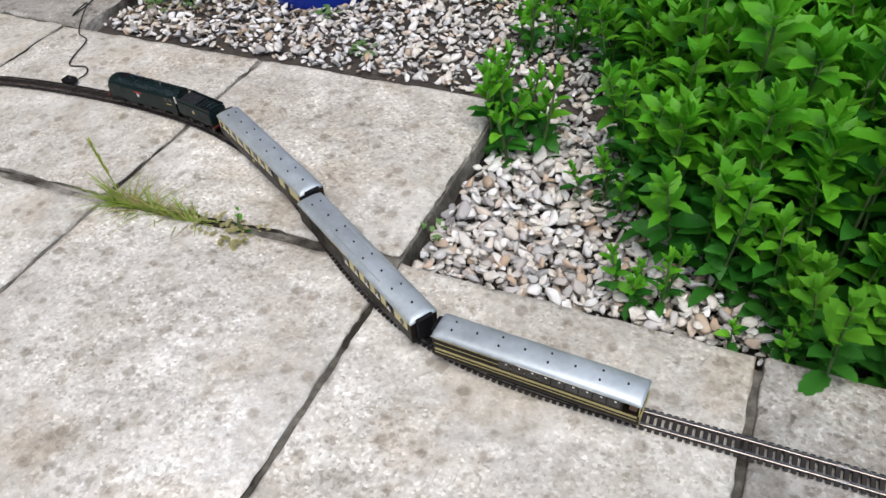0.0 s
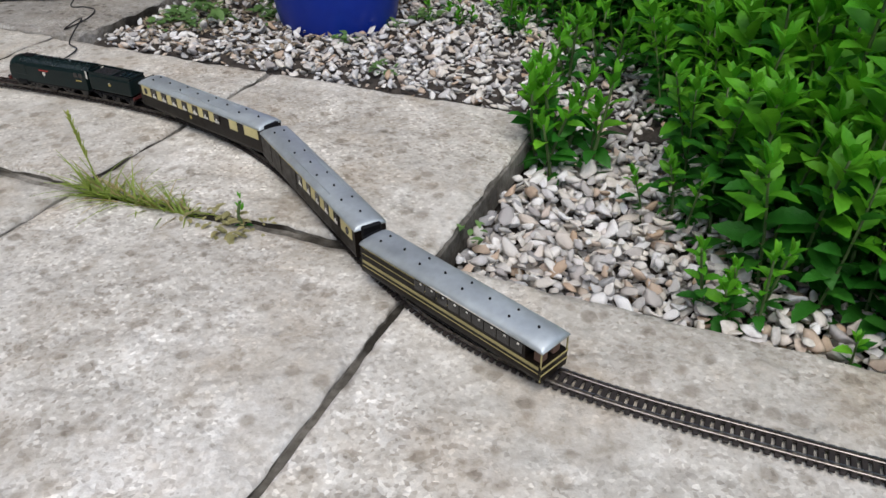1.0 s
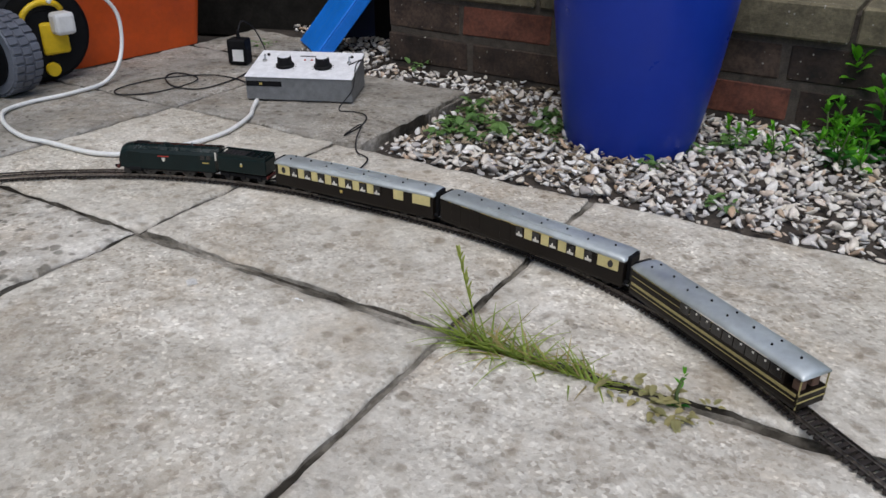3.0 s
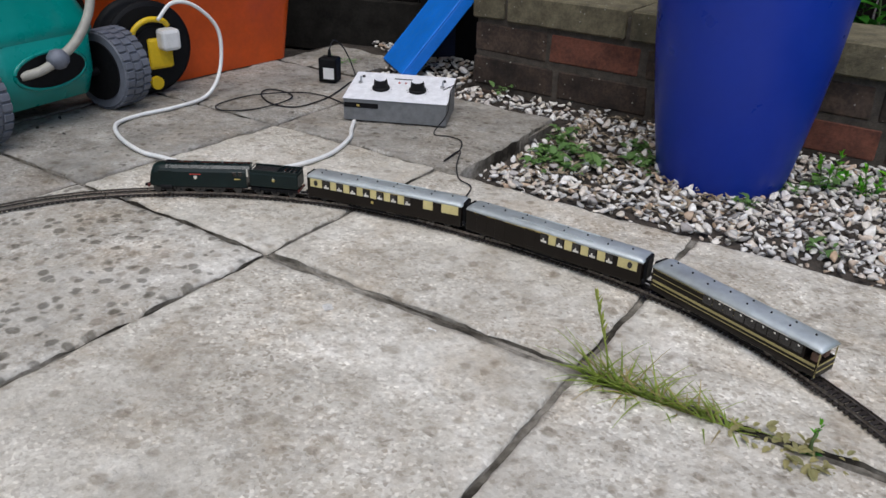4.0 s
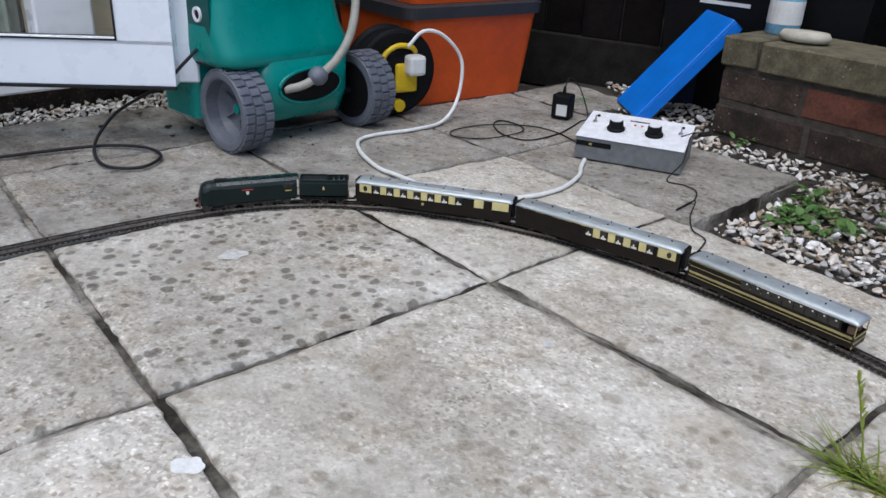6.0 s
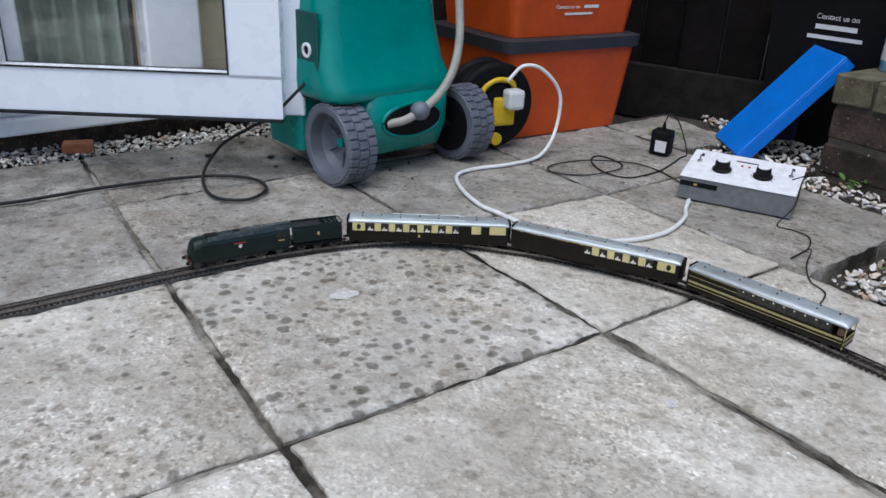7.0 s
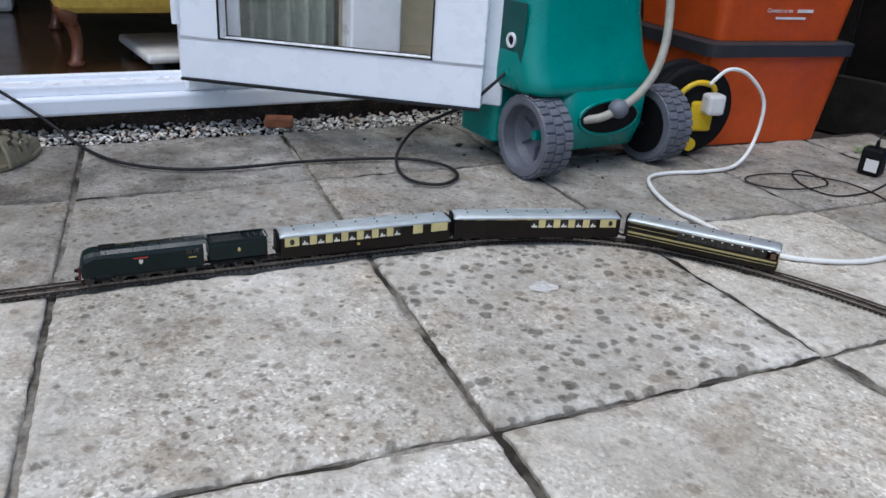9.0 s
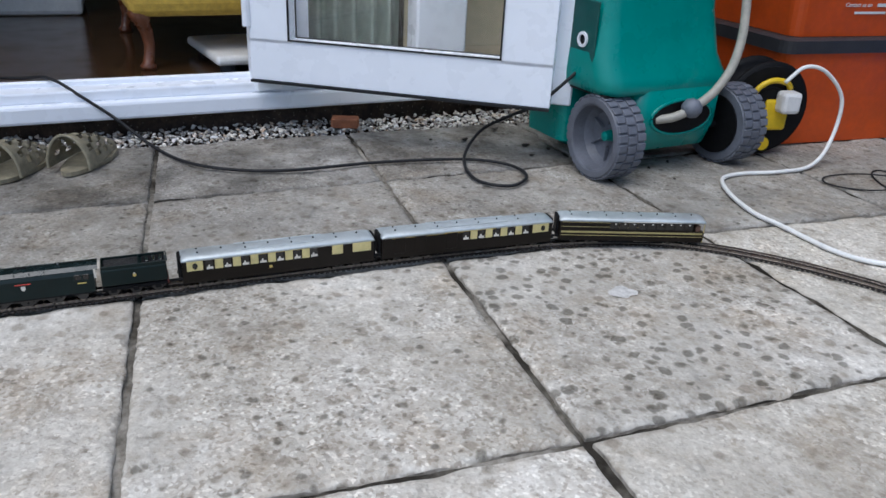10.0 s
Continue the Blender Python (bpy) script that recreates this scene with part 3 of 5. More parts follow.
def bogie(parent, x):
    b = part("bogie", box((0.040, 0.024, 0.003), (0, 0, 0.009), 0.0006), BLACK, parent, m=pose(x, 0, 0))
    for y in (-0.0125, 0.0125):
        part("side_frame", box((0.040, 0.002, 0.005), (0, y, 0.0075), 0.0008), BLACK, b)
        for ax in (-0.0125, 0.0125):
            part("axle_box", box((0.005, 0.002, 0.005), (ax, y * 1.1, 0.0065), 0.0006), BLACK, b)
    for ax in (-0.0125, 0.0125):
        for y in (-0.0083, 0.0083):
            wheel(0.0062, b, (ax, y, 0.0062))
    return b


CW = 0.0345


def coach_shell(th, length, porch=0.0):
    prof_lo = [(CW / 2 - 0.001, 0.0065), (CW / 2, 0.010), (CW / 2, 0.0375), (-CW / 2, 0.0375), (-CW / 2, 0.010), (-CW / 2 + 0.001, 0.0065)]
    if porch:
        low = [(y, min(z, 0.0225)) for y, z in prof_lo]
        part("body", loft([[(x, y, z) for y, z in prof_lo] for x in (-length / 2 + porch, length / 2)]), UMBER, th)
        part("porch_side", loft([[(x, y, z) for y, z in low] for x in (-length / 2, -length / 2 + porch)]), UMBER, th)
    else:
        part("body", loft([[(x, y, z) for y, z in prof_lo] for x in (-length / 2, length / 2)]), UMBER, th)
    rp = []
    for k in range(13):
        a = math.pi * k / 12
        rp.append(((CW / 2 + 0.0005) * math.cos(a), 0.0372 + 0.0070 * math.sin(a) ** 0.75))
    secs = []
    for x, sc in ((-length / 2 - 0.001, 0.55), (-length / 2 + 0.002, 0.8), (-length / 2 + 0.008, 1.0), (length / 2 - 0.008, 1.0), (length / 2 - 0.002, 0.8), (length / 2 + 0.001, 0.55)):
        secs.append([(x, y, 0.0372 + (z - 0.0372) * sc) for y, z in rp])
    part("roof", loft(secs), ROOF, th, "weathered silver grey roof", smooth=True)
    part("underframe", box((length * 0.98, CW * 0.8, 0.004), (0, 0, 0.0095), 0.0006), BLACK, th)
    for y in (-0.012, 0.012):
        part("battery_box", box((0.035, 0.005, 0.006), (0.012, y, 0.006), 0.0008), BLACK, th)
        part("truss_rod", box((length * 0.45, 0.0015, 0.0015), (0, y * 1.2, 0.0035)), BLACK, th)
    for x in (-length / 2 + 0.036, length / 2 - 0.036):
        bogie(th, x)
    for x in ((1,) if porch else (-1, 1)):
        part("gangway", box((0.005, 0.021, 0.031), (x * (length / 2 + 0.0022), 0, 0.0262), 0.0012), BLACK, th)
        part("coupling", box((0.012, 0.006, 0.002), (x * (length / 2 + 0.005), 0, 0.0065), 0.0006), BLACK, th)
        for y in (-0.0115, 0.0115):
            part("buffer", cyl(0.0024, 0.0024, 0.005, pose(x * (length / 2 + 0.003), y, 0.0118, 0, 90), 12), BLACK, th)
    for i, x in enumerate(np.linspace(-length * 0.42, length * 0.42, 8)):
        for y in ((-0.006, 0.006) if i % 2 else (0.0,)):
            z = 0.0437 if y == 0 else 0.0431
            part("roof_vent", cyl(0.0014, 0.0010, 0.0028, pose(x, y, z + 0.0008), 8), BLACK, th)


def strip(th, name, x, w, z, h, material, proud=0.0003, label=""):
    for side in (-1, 1):
        part(name, box((w, 0.0008, h), (x, side * (CW / 2 + proud - 0.0002), z), 0.00015), material, th, label)


def pullman_window(th, x, w=0.0115):
    for side in (-1, 1):
        y = side * (CW / 2 + 0.0004)
        win = part("window", box((w, 0.0006, 0.0125), (x, y, 0.0307), 0.0002), DARK_GLASS, th)
        part("table", box((w * 0.75, 0.0005, 0.0030), (x, y + side * 0.0003, 0.0262)), PALE, win, "white table cloth")
        part("table_lamp", cyl(0.0015, 0.0008, 0.0032, pose(x + 0.001, y, 0.0292), 8), PALE, win, "pale table lamp shade")
        part("curtain", box((w * 0.16, 0.0005, 0.0115), (x - w * 0.42, y + side * 0.0003, 0.0307)), UMBER, win)


def oval(th, x):
    for side in (-1, 1):
        bm = cyl(0.0032, 0.0032, 0.0006, pose(x, side * (CW / 2 + 0.0011), 0.0307, 90), 16)
        bmesh.ops.scale(bm, vec=(1, 1, 1.35), space=Matrix.Translation((0, 0, -0.0307)), verts=bm.verts[:])
        part("oval_window", bm, DARK_GLASS, th)


def coach_parlour(length):
    th = thing("parlour_coach", "umber and cream model railway coach with lit table windows", "model coach", group="train on the track")
    coach_shell(th, length)
    L = length
    strip(th, "cream_panel", L / 2 - 0.0155, 0.020, 0.0307, 0.0135, CREAM)
    oval(th, L / 2 - 0.0155)
    x = L / 2 - 0.034
    for i in range(7):
        pullman_window(th, x - i * 0.0225)
        if i < 6:
            strip(th, "cream_panel", x - i * 0.0225 - 0.01125, 0.0102, 0.0307, 0.0135, CREAM)
    strip(th, "cream_panel", -L / 2 + 0.051, 0.015, 0.0307, 0.0135, CREAM)
    strip(th, "cream_panel", -L / 2 + 0.017, 0.026, 0.0307, 0.0135, CREAM)
    for y in (-0.0105, 0.0105):
        part("roof_board", box((L * 0.46, 0.0012, 0.0022), (0, y, 0.0432), 0.0003), ROOF, th)
    strip(th, "lettering_bar", 0, L * 0.30, 0.0372, 0.0009, GOLD)
    strip(th, "crest", L * 0.06, 0.004, 0.0175, 0.004, GOLD)
    return th


def coach_brake(length):
    th = thing("brake_coach", "umber and cream model railway coach, half of it luggage space", "model coach", group="train on the track")
    coach_shell(th, length)
    L = length
    x = -L / 2 + 0.043
    strip(th, "cream_panel", -L / 2 + 0.019, 0.026, 0.0307, 0.0135, CREAM)
    oval(th, -L / 2 + 0.0155)
    for i in range(5):
        pullman_window(th, x + i * 0.0235)
        if i < 4:
            strip(th, "cream_panel", x + i * 0.0235 + 0.01175, 0.0108, 0.0307, 0.0135, CREAM)
    for xx in (0.028, 0.075, 0.105):
        for side in (-1, 1):
            part("luggage_door", box((0.016, 0.0006, 0.024), (xx, side * (CW / 2 + 0.0002), 0.025), 0.0003), UMBER, th)
    for y in (-0.0105, 0.0105):
        part("roof_board", box((L * 0.46, 0.0012, 0.0022), (0, y, 0.0432), 0.0003), ROOF, th)
    strip(th, "gilt_line", L * 0.2, L * 0.5, 0.0365, 0.0005, GOLD)
    strip(th, "lettering_bar", 0, L * 0.30, 0.0375, 0.0008, GOLD)
    return th


def coach_observation(length):
    th = thing("observation_coach", "brown and cream model observation coach with a glazed rear end", "model coach", group="train on the track")
    coach_shell(th, length, 0.017)
    L = length
    strip(th, "cream_band", 0.0, L * 0.98, 0.0205, 0.0030, OLD_CREAM)
    strip(th, "cream_line", 0.0, L * 0.98, 0.0152, 0.0008, OLD_CREAM)
    strip(th, "cream_line", L * 0.2, L * 0.58, 0.0290, 0.0007, OLD_CREAM)
    strip(th, "cream_line", L * 0.2, L * 0.58, 0.0360, 0.0007, OLD_CREAM)
    n = 9
    for i in range(n):
        xx = -L / 2 + 0.026 + i * 0.0142
        for side in (-1, 1):
            part("window", box((0.0132, 0.0006, 0.0105), (xx, side * (CW / 2 + 0.0004), 0.0312), 0.0002), DARK_GLASS, th)
            part("chair_cover", box((0.0022, 0.0006, 0.0018), (xx - 0.002, side * (CW / 2 + 0.0007), 0.0345), 0.0002), PALE, th, "pale cover of a seat behind the glass")
    strip(th, "lettering_bar", -L * 0.13, L * 0.4, 0.0377, 0.001, PALE)
    for y in (-0.008, 0.008):
        part("seat", box((0.008, 0.009, 0.010), (-L / 2 + 0.008, y, 0.0265), 0.001), SEAT_BROWN, th, "brown saloon chair")
    fr = bmesh.new()
    for y in (-CW / 2 + 0.0012, CW / 2 - 0.0012):
        box((0.0012, 0.0012, 0.031), (-L / 2 + 0.0006, y + (0.0006 if y > 0 else -0.0006), 0.0222), 0.0002, fr)
    box((0.0010, CW, 0.0016), (-L / 2 - 0.0003, 0, 0.0215), 0.0002, fr)
    box((0.0010, CW, 0.0012), (-L / 2 - 0.0003, 0, 0.0140), 0.0002, fr)
    part("rear_frame", fr, OLD_CREAM, th, "cream rear window frame")
    return th


def locomotive():
    th = thing("locomotive", "dark green streamlined model steam locomotive with flat casing", "model locomotive", group="train on the track")
    L, W = 0.151, 0.033
    def prof(w, z0, zs, zt, tuck=1.0):
        return [(w / 2 * tuck, z0), (w / 2, z0 + 0.004), (w / 2, zs), (w * 0.42, zs + 0.45 * (zt - zs)), (w * 0.28, zs + 0.83 * (zt - zs)), (w * 0.1, zt),
                (-w * 0.1, zt), (-w * 0.28, zs + 0.83 * (zt - zs)), (-w * 0.42, zs + 0.45 * (zt - zs)), (-w / 2, zs), (-w / 2, z0 + 0.004), (-w / 2 * tuck, z0)]
    secs = []
    for x, w, z0, zs, zt in ((L / 2 - 0.001, W * 0.84, 0.0125, 0.021, 0.0270), (L / 2 - 0.003, W * 0.90, 0.0125, 0.0275, 0.0360), (L / 2 - 0.006, W * 0.95, 0.0125, 0.032, 0.0420), (L / 2 - 0.011, W * 0.98, 0.0125, 0.0345, 0.0446), (L / 2 - 0.018, W, 0.0125, 0.0360, 0.0458),
                             (-L / 2 + 0.030, W, 0.0125, 0.0360, 0.0458), (-L / 2 + 0.002, W, 0.0125, 0.0360, 0.0458)):
        secs.append([(x, y, z) for y, z in prof(w, z0, zs, zt)])
    part("casing", loft(secs), GREEN, th)
    rp = [(y, z) for y, z in prof(W, 0.0, 0.0360, 0.0462)[3:9]]
    secs = [[(x, y * 1.02, z + 0.0004) for y, z in rp] + [(x, y * 0.98, z - 0.0008) for y, z in rp[::-1]] for x in (L / 2 - 0.026, -L / 2 - 0.003)]
    part("casing_top", loft(secs), BOILER_TOP, th, "lighter glossy grey-green casing top")
    for xx in (-0.02, -0.004, 0.012, 0.028, 0.044):
        part("casing_band", box((0.0008, W * 0.86, 0.0006), (xx, 0, 0.0438), 0.0002), GREEN, th)
    part("chimney_recess", box((0.020, 0.012, 0.0012), (L / 2 - 0.034, 0, 0.0467), 0.0005), BLACK, th)
    part("safety_valve", box((0.010, 0.006, 0.002), (0.004, 0, 0.0467), 0.0005), BLACK, th)
    part("whistle", cyl(0.0012, 0.0012, 0.004, pose(-0.035, 0, 0.0478), 8), STEEL, th)
    part("smokebox_door", cyl(0.0095, 0.0080, 0.002, pose(L / 2 - 0.0015, 0, 0.026, 0, 78), 24), GREEN, th)
    part("buffer_beam", box((0.003, W, 0.005), (L / 2 + 0.001, 0, 0.0125), 0.0005), DARK_RED, th, "dark red buffer beam")
    for y in (-0.0115, 0.0115):
        part("buffer", cyl(0.003, 0.0022, 0.006, pose(L / 2 + 0.004, y, 0.0125, 0, 90), 12), BLACK, th)
    for side in (-1, 1):
        y = side * (W / 2)
        part("smoke_deflector", box((0.022, 0.001, 0.016), (L / 2 - 0.026, y, 0.0300), 0.0003), GREEN, th)
        part("cab_window", box((0.007, 0.0008, 0.007), (-L / 2 + 0.020, y, 0.0335), 0.0003), DARK_GLASS, th)
        part("cab_window", box((0.007, 0.0008, 0.007), (-L / 2 + 0.011, y, 0.0335), 0.0003), DARK_GLASS, th)
        part("nameplate", box((0.017, 0.0012, 0.0014), (0.004, y, 0.0325), 0.0002), RED, th, "small red nameplate")
        part("shield_badge", plate([(-0.0024, 0.003), (0.0024, 0.003), (0.0024, -0.0005), (0, -0.0032), (-0.0024, -0.0005)], 0.0006, pose(0.004, y + side * 0.0005 + 0.0003, 0.0272, 90)), PALE, th, "gilt and white shield badge")
        # Pale upright strip at the rear end of each cab side.
        part("cab_edge", box((0.0026, 0.0009, 0.012), (-L / 2 + 0.0005, y - side * 0.001, 0.0360), 0.0003), PALE, th, "pale upright strip at the rear of the cab side")
        part("number_bar", box((0.010, 0.0006, 0.0016), (-L / 2 + 0.016, y, 0.0255), 0.0001), GOLD, th)
        part("valance", box((L * 0.90, 0.001, 0.003), (-0.003, y - side * 0.0010, 0.0118), 0.0002), BLACK, th)
        part("cylinder", cyl(0.0048, 0.0048, 0.017, pose(L / 2 - 0.026, side * 0.0135, 0.0105, 0, 90), 16), BLACK, th)
        part("connecting_rod", box((0.062, 0.001, 0.0022), (-0.002, side * 0.0122, 0.0085), 0.0004), WORN_STEEL, th)
    part("frame", box((L * 0.95, 0.018, 0.008), (-0.002, 0, 0.012), 0.0008), BLACK, th)
    drivers = []
    for xx in (-0.028, 0.002, 0.032):
        for y in (-0.0083, 0.0083):
            drivers.append(wheel(0.0112, th, (xx, y, 0.0112), True))
    for xx in (0.048, 0.066, -0.058):
        for y in (-0.0083, 0.0083):
            wheel(0.0062, th, (xx, y, 0.0062))
    part("drawbar", box((0.014, 0.005, 0.0015), (-L / 2 - 0.004, 0, 0.008)), BLACK, th)
    return th, drivers


def tender():
    th = thing("tender", "dark green model tender with coal space and raves", "model tender", group="train on the track")
    L, W = 0.077, 0.032
    part("tank", box((L, W, 0.0222), (0, 0, 0.0269), 0.0018, seg=2), GREEN, th)
    for side in (-1, 1):
        part("rave", box((L * 0.98, 0.0012, 0.006), (0, side * (W / 2 - 0.002), 0.0395), 0.0004, m=None), GREEN, th)
        part("emblem", cyl(0.0022, 0.0022, 0.0006, pose(0, side * (W / 2 + 0.0001), 0.028, 90), 16), GOLD, th, "small gilt emblem")
        part("emblem_wheel", cyl(0.0011, 0.0011, 0.0008, pose(0, side * (W / 2 + 0.0002), 0.0305, 90), 12), PALE, th)
    part("coal", box((L * 0.55, W * 0.8, 0.004), (0.014, 0, 0.0385), 0.0015), COAL, th, "heap of black coal")
    part("rear_deck", box((L * 0.34, W * 0.8, 0.003), (-L * 0.3, 0, 0.0385), 0.0008), BLACK, th)
    for xx in (-0.016, -0.024, -0.032):
        part("filler", box((0.004, 0.016, 0.003), (xx, 0, 0.0405), 0.0006), BOILER_TOP, th)
    for xx in (-0.006, 0.037, -0.039):
        part("cross_brace", box((0.0014, W * 0.86, 0.0014), (xx, 0, 0.0420)), GREEN, th)
    part("frame", box((L, W * 0.78, 0.005), (0, 0, 0.0108), 0.0006), BLACK, th)
    for xx in (-0.026, 0, 0.026):
        for y in (-0.0083, 0.0083):
            wheel(0.0068, th, (xx, y, 0.0068))
        for y in (-0.0135, 0.0135):
            part("axle_guard", box((0.007, 0.002, 0.006), (xx, y, 0.0085), 0.0006), BLACK, th)
    part("buffer_beam", box((0.002, W * 0.95, 0.004), (-L / 2 - 0.0005, 0, 0.0125), 0.0004), DARK_RED, th, "dark red buffer beam")
    part("coupling", box((0.012, 0.006, 0.002), (-L / 2 - 0.005, 0, 0.0065), 0.0006), BLACK, th)
    return th


LEN1, LEN2, LEN3 = 0.252, 0.261, 0.222
loco, drivers = locomotive()
vehicles = [  # thing, centre ahead of the rear end, half distance of its pivots
    (coach_observation(LEN3), 0.113, 0.075),
    (coach_brake(LEN2), 0.236 + 0.1375, 0.090),
    (coach_parlour(LEN1), 0.511 + 0.1325, 0.088),
    (tender(), 0.826, 0.026),
    (loco, 0.9455, 0.045),
]
REAR = [(0, .812), (0.5, .893), (1, .976), (1.5, 1.065), (2, 1.153), (2.5, 1.228), (3.25, 1.338), (4, 1.442), (4.5, 1.502), (5, 1.576), (5.5, 1.653), (6.25, 1.787),
        (7, 1.926), (7.5, 2.023), (8, 2.126), (8.5, 2.234), (9, 2.345), (9.5, 2.459), (10, 2.576)]
REAR_LINE = glide([(t, s, 0) for t, s in REAR], 10)


def rear_at(t):
    return float(np.interp(t, [p.x for p in REAR_LINE], [p.y for p in REAR_LINE]))


def ride(s, half):
    a, b = on_line(s - half), on_line(s + half)
    d, c = b - a, (a + b) / 2
    return pose(c.x, c.y, RAIL_TOP, 0, 0, math.degrees(math.atan2(d.y, d.x)))


def motions():
    for th, ahead, half in vehicles:
        walk(th, [(t, ride(rear_at(t) + ahead, half)) for t in np.arange(0, 10.01, 0.25)])
    for w in drivers:
        at = w.matrix_basis.translation.copy()
        walk(w, [(t, pose(*at, 0, math.degrees((rear_at(t) - rear_at(0)) / 0.0112), 0)) for t in np.arange(0, 10.01, 0.05)])

# ---- garden things ----
BLUE_POT = mat("deep blue glossy plastic", (0.008, 0.034, 0.33), 0.36, scale=10, var=0.06, relief=0.0, spec=0.35)
BLUE_CRATE = mat("bright blue plastic", (0.008, 0.19, 0.74), 0.45, scale=20, var=0.12, relief=0.05)
ORANGE = mat("orange recycling plastic", (0.60, 0.078, 0.005), 0.45, scale=12, var=0.15, relief=0.05)
DARK_LID = mat("dark grey plastic", (0.035, 0.035, 0.04), 0.55, scale=30, var=0.2, relief=0.1)
TEAL = mat("teal moulded plastic", (0.0, 0.225, 0.192), 0.30, scale=10, var=0.08, relief=0.05)
# Same plastic as TEAL, with the shade of the left side in its colour.
SHADED_TEAL = mat("teal plastic with side shade painted in", (0.0, 0.07, 0.06), 0.45, scale=20, var=0.15, relief=0.05)
TYRE_GREY = mat("grey moulded wheel plastic", (0.135, 0.145, 0.175), 0.5, scale=25, var=0.2, relief=0.15)
HOSE_GREY = mat("grey beige hose", (0.36, 0.34, 0.29), 0.5, scale=60, var=0.15, relief=0.05)
YELLOW = mat("yellow plastic", (0.72, 0.48, 0.01), 0.45, scale=20, var=0.15, relief=0.05)
ALU = mat("brushed aluminium panel", (0.84, 0.84, 0.87), 0.4, 0.0, scale=60, var=0.12, relief=0.05)
GREY_BOX = mat("grey hammered enamel", (0.17, 0.175, 0.18), 0.5, scale=90, var=0.2, relief=0.2)

pot = thing("plant_pot", "tall deep blue glossy plastic planter standing in the gravel", "planter", m=pose(-0.053, 0.722, -0.035))
part("vessel", lathe([(0.092, 0), (0.104, 0.006), (0.112, 0.03), (0.121, 0.08), (0.134, 0.16), (0.146, 0.25), (0.156, 0.36), (0.160, 0.48), (0.160, 0.52), (0.148, 0.52), (0.142, 0.48)], 64), BLUE_POT, pot, smooth=True)
part("rim", lathe([(0.158, 0.50), (0.170, 0.505), (0.173, 0.52), (0.168, 0.532), (0.150, 0.532), (0.148, 0.50)], 64), BLUE_POT, pot, smooth=True)
part("soil", cyl(0.142, 0.142, 0.01, pose(0, 0, 0.48), 40), SOIL, pot)

# train controller
ctl = thing("train_controller", "grey metal twin train controller with two black knobs", "controller", m=pose(-0.757, 0.516, 0, 0, 0, 25.2))
CWD, CD, CH = 0.209, 0.128, 0.046
side_prof = [(0, 0.003), (0, CH), (CD, 0.066), (CD, 0.003)]
part("casing", loft([[(x, y, z) for y, z in side_prof] for x in (0, CWD)]), GREY_BOX, ctl)
ang = math.degrees(math.atan2(0.066 - CH, CD))
top = pose(0, 0, CH, ang)
part("top_panel", box((CWD + 0.003, CD + 0.006, 0.002), (CWD / 2, CD / 2 + 0.001, 0.0015), 0.0006, m=top), ALU, ctl, "bright aluminium control panel")
for x in (0.066, 0.142):
    kn = part("knob", lathe([(0.018, 0), (0.018, 0.004), (0.0145, 0.006), (0.0135, 0.018), (0.012, 0.0205), (0, 0.0205)], 28, top @ pose(x, 0.052, 0.003)), BLACK, ctl, "black control knob")
    part("knob_cap", cyl(0.0115, 0.0115, 0.001, top @ pose(x, 0.052, 0.024), 20), ALU, kn)
    for a in range(9):
        aa = math.radians(-30 + a * 30)
        part("scale_mark", box((0.003, 0.0007, 0.0004), (0, 0, 0), m=top @ pose(x + 0.021 * math.cos(aa), 0.052 + 0.021 * math.sin(aa), 0.0028, 0, 0, math.degrees(aa))), BLACK, ctl)
for x in (0.018, 0.190):
    sw = part("switch", cyl(0.0045, 0.0045, 0.003, top @ pose(x, 0.075, 0.004), 14), STEEL, ctl)
    part("switch_lever", cyl(0.0015, 0.002, 0.012, top @ pose(x, 0.079, 0.009, -30), 8), STEEL, sw)
    part("terminal", cyl(0.003, 0.003, 0.004, top @ pose(x, 0.105, 0.004), 10), BLACK, ctl)
for x in (0.098, 0.112):
    part("indicator", cyl(0.0025, 0.0025, 0.002, top @ pose(x, 0.085, 0.003), 10), RED, ctl)
part("title_bar", box((0.042, 0.005, 0.0004), (0.105, 0.105, 0.0028), m=top), DARK_LID, ctl, "row of small dark letters, unreadable")
part("name_bar", box((0.07, 0.001, 0.010), (0.036, -0.0006, CH - 0.012), 0.0003), BLACK, ctl, "black maker's plate with a small gilt mark")
part("gilt_mark", box((0.006, 0.001, 0.004), (0.030, -0.0012, CH - 0.012)), GOLD, ctl)
for x, y in ((0.012, 0.012), (CWD - 0.012, 0.012), (0.012, CD - 0.012), (CWD - 0.012, CD - 0.012)):
    part("foot", cyl(0.006, 0.006, 0.004, pose(x, y, 0.002), 12), RUBBER, ctl)

# plug-in adaptor
ad = thing("power_adaptor", "black plug-in power adaptor lying on the paving", "adaptor", m=pose(-0.978, 0.729, 0, 0, 0, 20))
part("case", box((0.044, 0.038, 0.056), (0, 0, 0.030), 0.004, seg=2), BLACK, ad)
part("sticker", box((0.026, 0.001, 0.026), (0.004, -0.0194, 0.023)), WHITE, ad, "white label with unreadable print")
part("strain_relief", cyl(0.005, 0.003, 0.018, pose(0, 0, 0.066), 10), BLACK, ad)

# blue crate tipped against the wall end
cr = thing("blue_crate", "bright blue plastic crate lid leaning against the wall end", "crate", m=pose(-0.875, 0.876, 0, 0, 0, 52.3))
